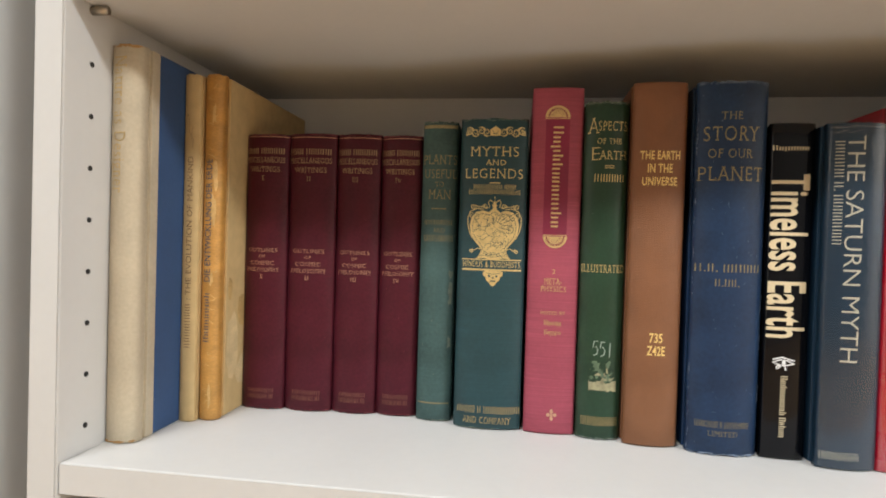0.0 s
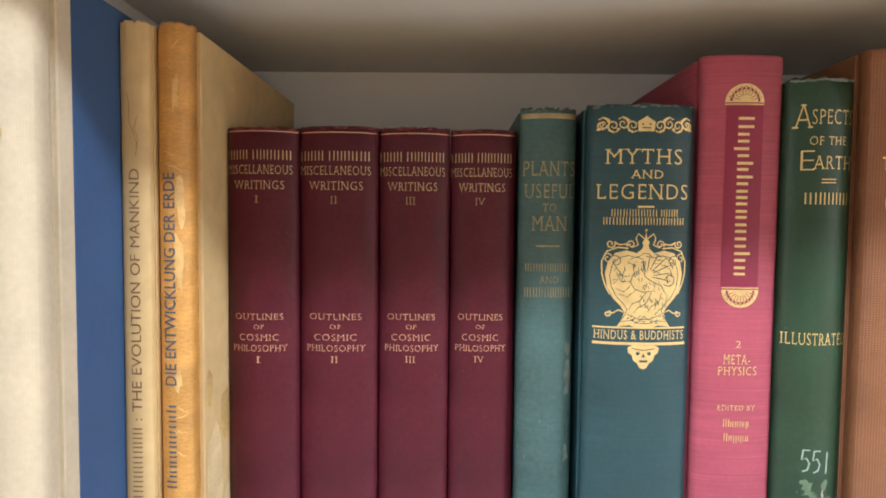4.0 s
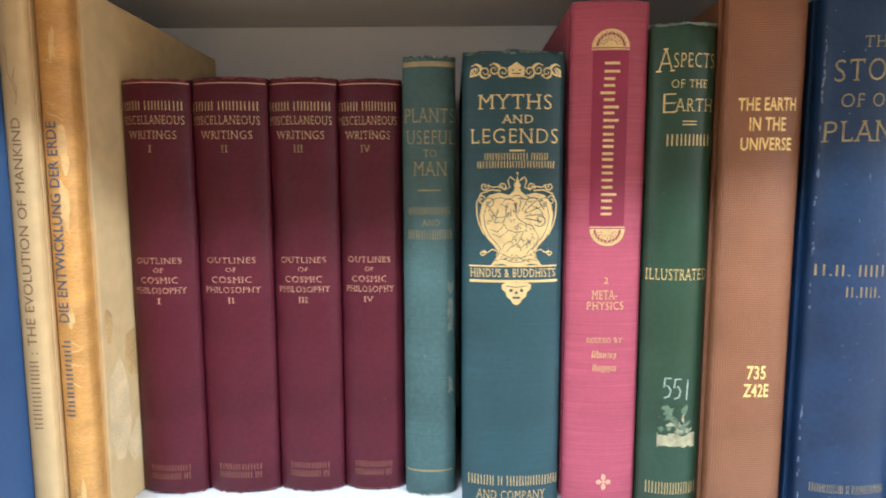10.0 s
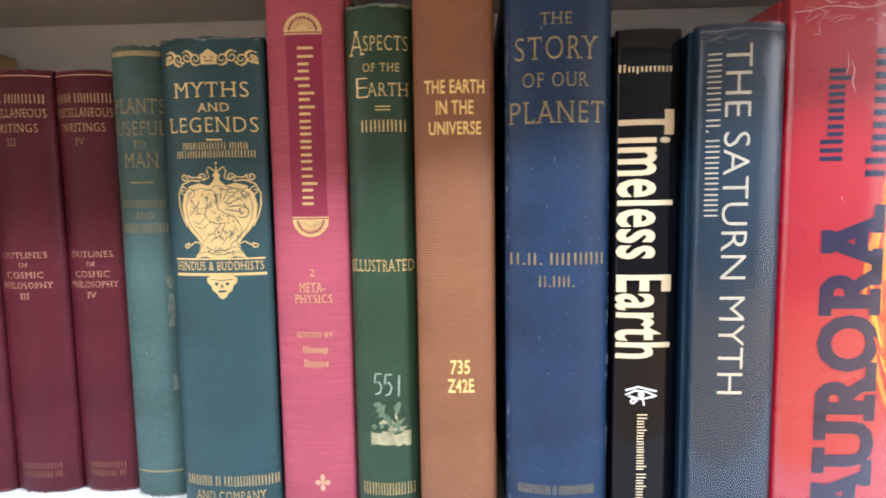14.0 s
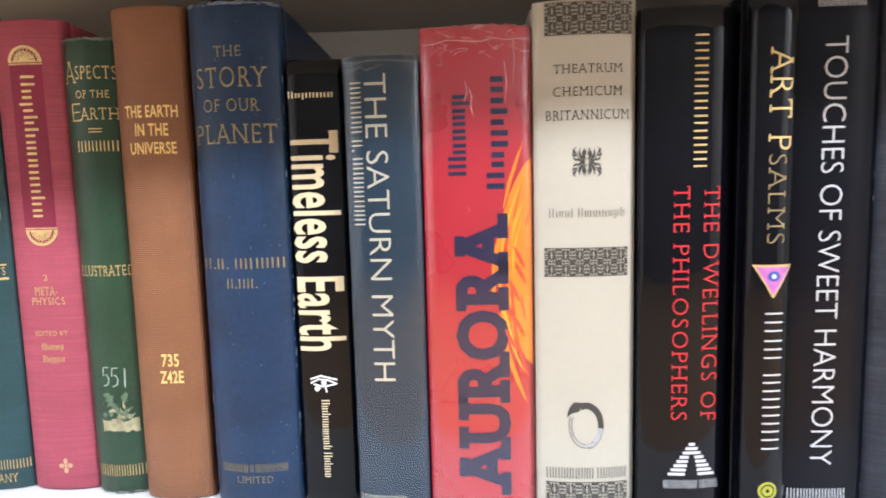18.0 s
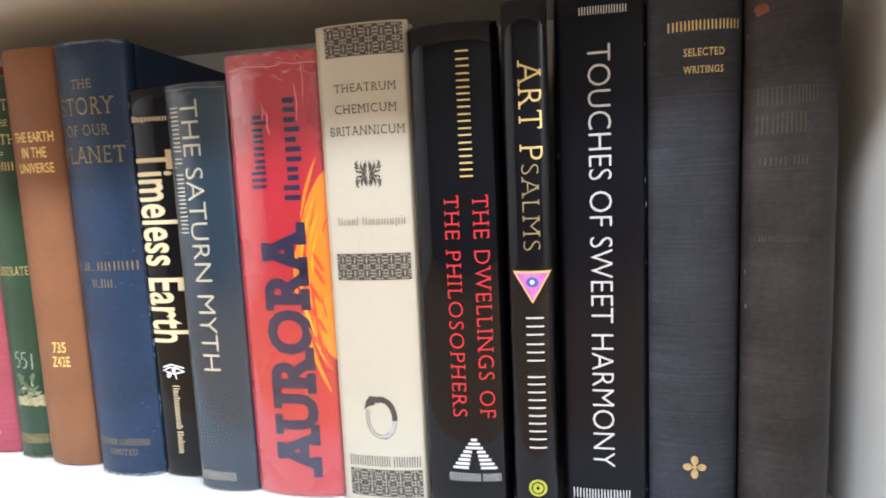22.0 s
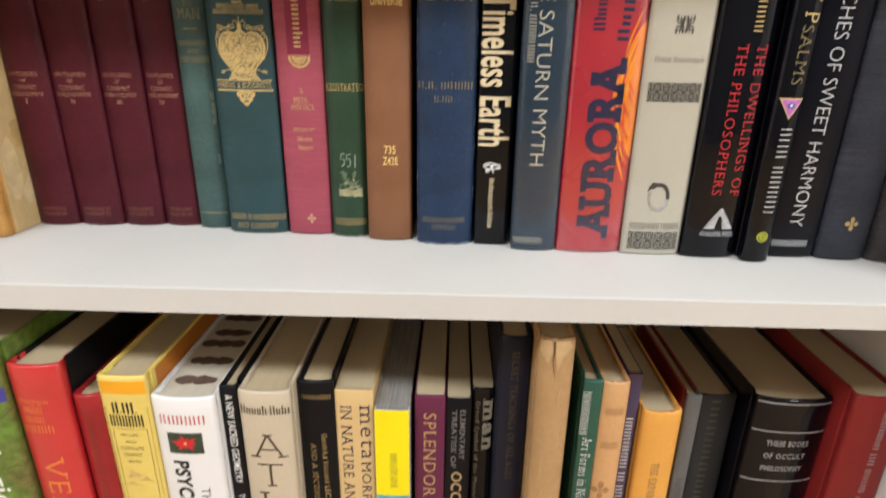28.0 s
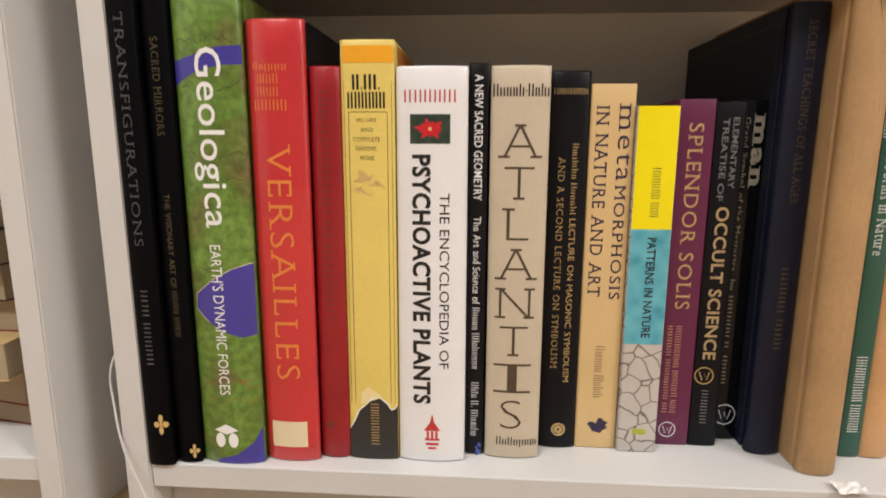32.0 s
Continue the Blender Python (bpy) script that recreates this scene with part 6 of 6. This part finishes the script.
b = Book("book", "slim dark violet book with pale lettering", 0.3030, 0.3150, 0.3860, 0.2760, True, 0.150, "violet_jacket", bulge=0.001, hard=False, group=LOWER)
mark(b, "down", 0, 150.3, 6.3, 161.1, "white", "######## ## ### #######")

b = Book("book", "orange jacketed book with cream and olive lower bands", 0.3180, 0.3515, 0.3780, 0.2430, True, 0.165, "orange_jacket", bulge=0.004, wear=0.001, group=LOWER)
mark(b, "down", 0, 147.0, 7, 84.5, "ink_brown", "THE EXPANDING EARTH", 0.01, face="roman")
mark(b, "fullplate", 0, 67.3, 32.8, 60.2, "creampaper", "cream_panel")
mark(b, "fullplate", 0, 19.7, 32.8, 35.3, "olive", "olive_panel")

b = Book("book", "thin smoke grey jacketed book with red boards", 0.3615, 0.3745, 0.3970, 0.2480, True, 0.150, "oxblood_cloth", bulge=0.001, spine='smoke_jacket', group=LOWER)
mark(b, "down", 0, 102.0, 6.5, 108.6, "ink", "##### ####### ## ####")

b = Book("book", "thick dark grey cloth book set back on the shelf", 0.3760, 0.4150, 0.4120, 0.2385, True, 0.140, "grey_cloth", bulge=0.004, group=LOWER)
mark(b, "down", 0, 135.7, 8, 195.2, "faint_gilt", "########## ####")

b = Book("book", "very thick black book with silver rules and title", 0.4165, 0.4810, 0.3820, 0.2560, True, 0.170, "black_gloss", bulge=0.006, group=LOWER)
for z in (48.0, 70.0, 170.0, 223.0, 252.0):
    mark(b, "plate", 0, z, 63.0, 1.1, "silver_mid", "silver_rule")
for z, s in ((211.0, "THREE BOOKS"), (197.5, "OF OCCULT"), (184.0, "PHILOSOPHY")):
    mark(b, "h", 0, z, 36.0, 5.4, "silver_mid", s, 0.02, "roman")
mark(b, "h", 0, 59.0, 26.0, 5.5, "silver_mid", "######")

b = Book("book", "tall oxblood red book leaning by the case side", 0.4825, 0.5245, 0.3620, 0.2740, True, 0.190, "oxblood_cloth", bulge=0.004, group=LOWER)
mark(b, "down", 3.0, 185.0, 7.0, 150.0, "silver_mid", "##### ## #### and Humanity")
mark(b, "down", -4.0, 70.0, 5.0, 60.0, "silver_dull", "######## #####")
mark(b, "patch", 0, 17.0, 9.0, 10.0, "silver_dull", "small_mark")

# ---------------------------------------------------------------- small things
# flat stacks of books in the neighbouring case
def flat_book(x1, y, z, width, depth, thick, cover, turn):
    ob = thing("book", "paperback lying flat in a stack, its pages outward", "book", pose(x1, y, z, 0, 0, turn), "flat stacked books")
    box("cover", -width, 0, 0, depth, 0, 0.0008, cover, ob)
    box("cover", -width, 0, 0, depth, thick - 0.0008, thick, cover, ob)
    box("page_block", -width + 0.001, -0.0008, 0.0008, depth - 0.001, 0.0008, thick - 0.0008, "pages_flat", ob)
    return ob


rnd = random.Random(11)
for base in (SHELF_LOW, SHELF_TOP):
    for x_stack in (-0.368, -0.55, -0.74):
        z = base + 0.0004
        while z < base + 0.30:
            th = rnd.uniform(0.014, 0.034)
            flat_book(x_stack + rnd.uniform(-0.030, 0.000), 0.318 + rnd.uniform(0, 0.035), z, rnd.uniform(0.13, 0.155), rnd.uniform(0.19, 0.215), th,
                      rnd.choice(("dark_jacket", "oxblood_cloth", "dark_jacket", "grey_cloth", "oxblood_cloth", "old_paper_tan")), rnd.uniform(-14, 10))
            z += th + 0.0003

# a thin white cable hanging in the gap between the cases
cu = bpy.data.curves.new("cable", "CURVE")
cu.dimensions, cu.bevel_depth, cu.bevel_resolution = "3D", 0.0009, 3
sp = cu.splines.new("BEZIER")
line = [(-0.283, 0.345, 0.19), (-0.2908, 0.330, 0.1523), (-0.2914, 0.315, 0.1348), (-0.2847, 0.305, 0.1112), (-0.2765, 0.298, 0.0839), (-0.2655, 0.293, 0.0617), (-0.2534, 0.288, 0.0442), (-0.235, 0.282, 0.022), (-0.20, 0.272, 0.0022), (-0.12, 0.26, 0.0020)]
sp.bezier_points.add(len(line) - 1)
for p, c in zip(sp.bezier_points, line):
    p.co = c
    p.handle_left_type = p.handle_right_type = "AUTO"
cu.materials.append(MATS["cable_white"])
tagged(new("cable", cu), "thin white cable hanging between the bookcases", "cable")

# torn scrap of white paper under the kraft wrapped book
bm = bmesh.new()
bmesh.ops.create_grid(bm, x_segments=7, y_segments=5, size=0.5)
rnd = random.Random(3)
for v in bm.verts:
    v.co = Vector((0.2375 + v.co.x * 0.020 + rnd.uniform(-0.0012, 0.0012), 0.3065 + v.co.y * 0.014 + rnd.uniform(-0.001, 0.001),
                   SHELF_LOW + 0.0016 + rnd.uniform(0, 0.0022)))
bmesh.ops.solidify(bm, geom=bm.faces[:], thickness=0.0003)
tagged(part("paper_scrap", bm, "torn_paper", None), "small crumpled scrap of white paper on the shelf edge", "paper scrap")
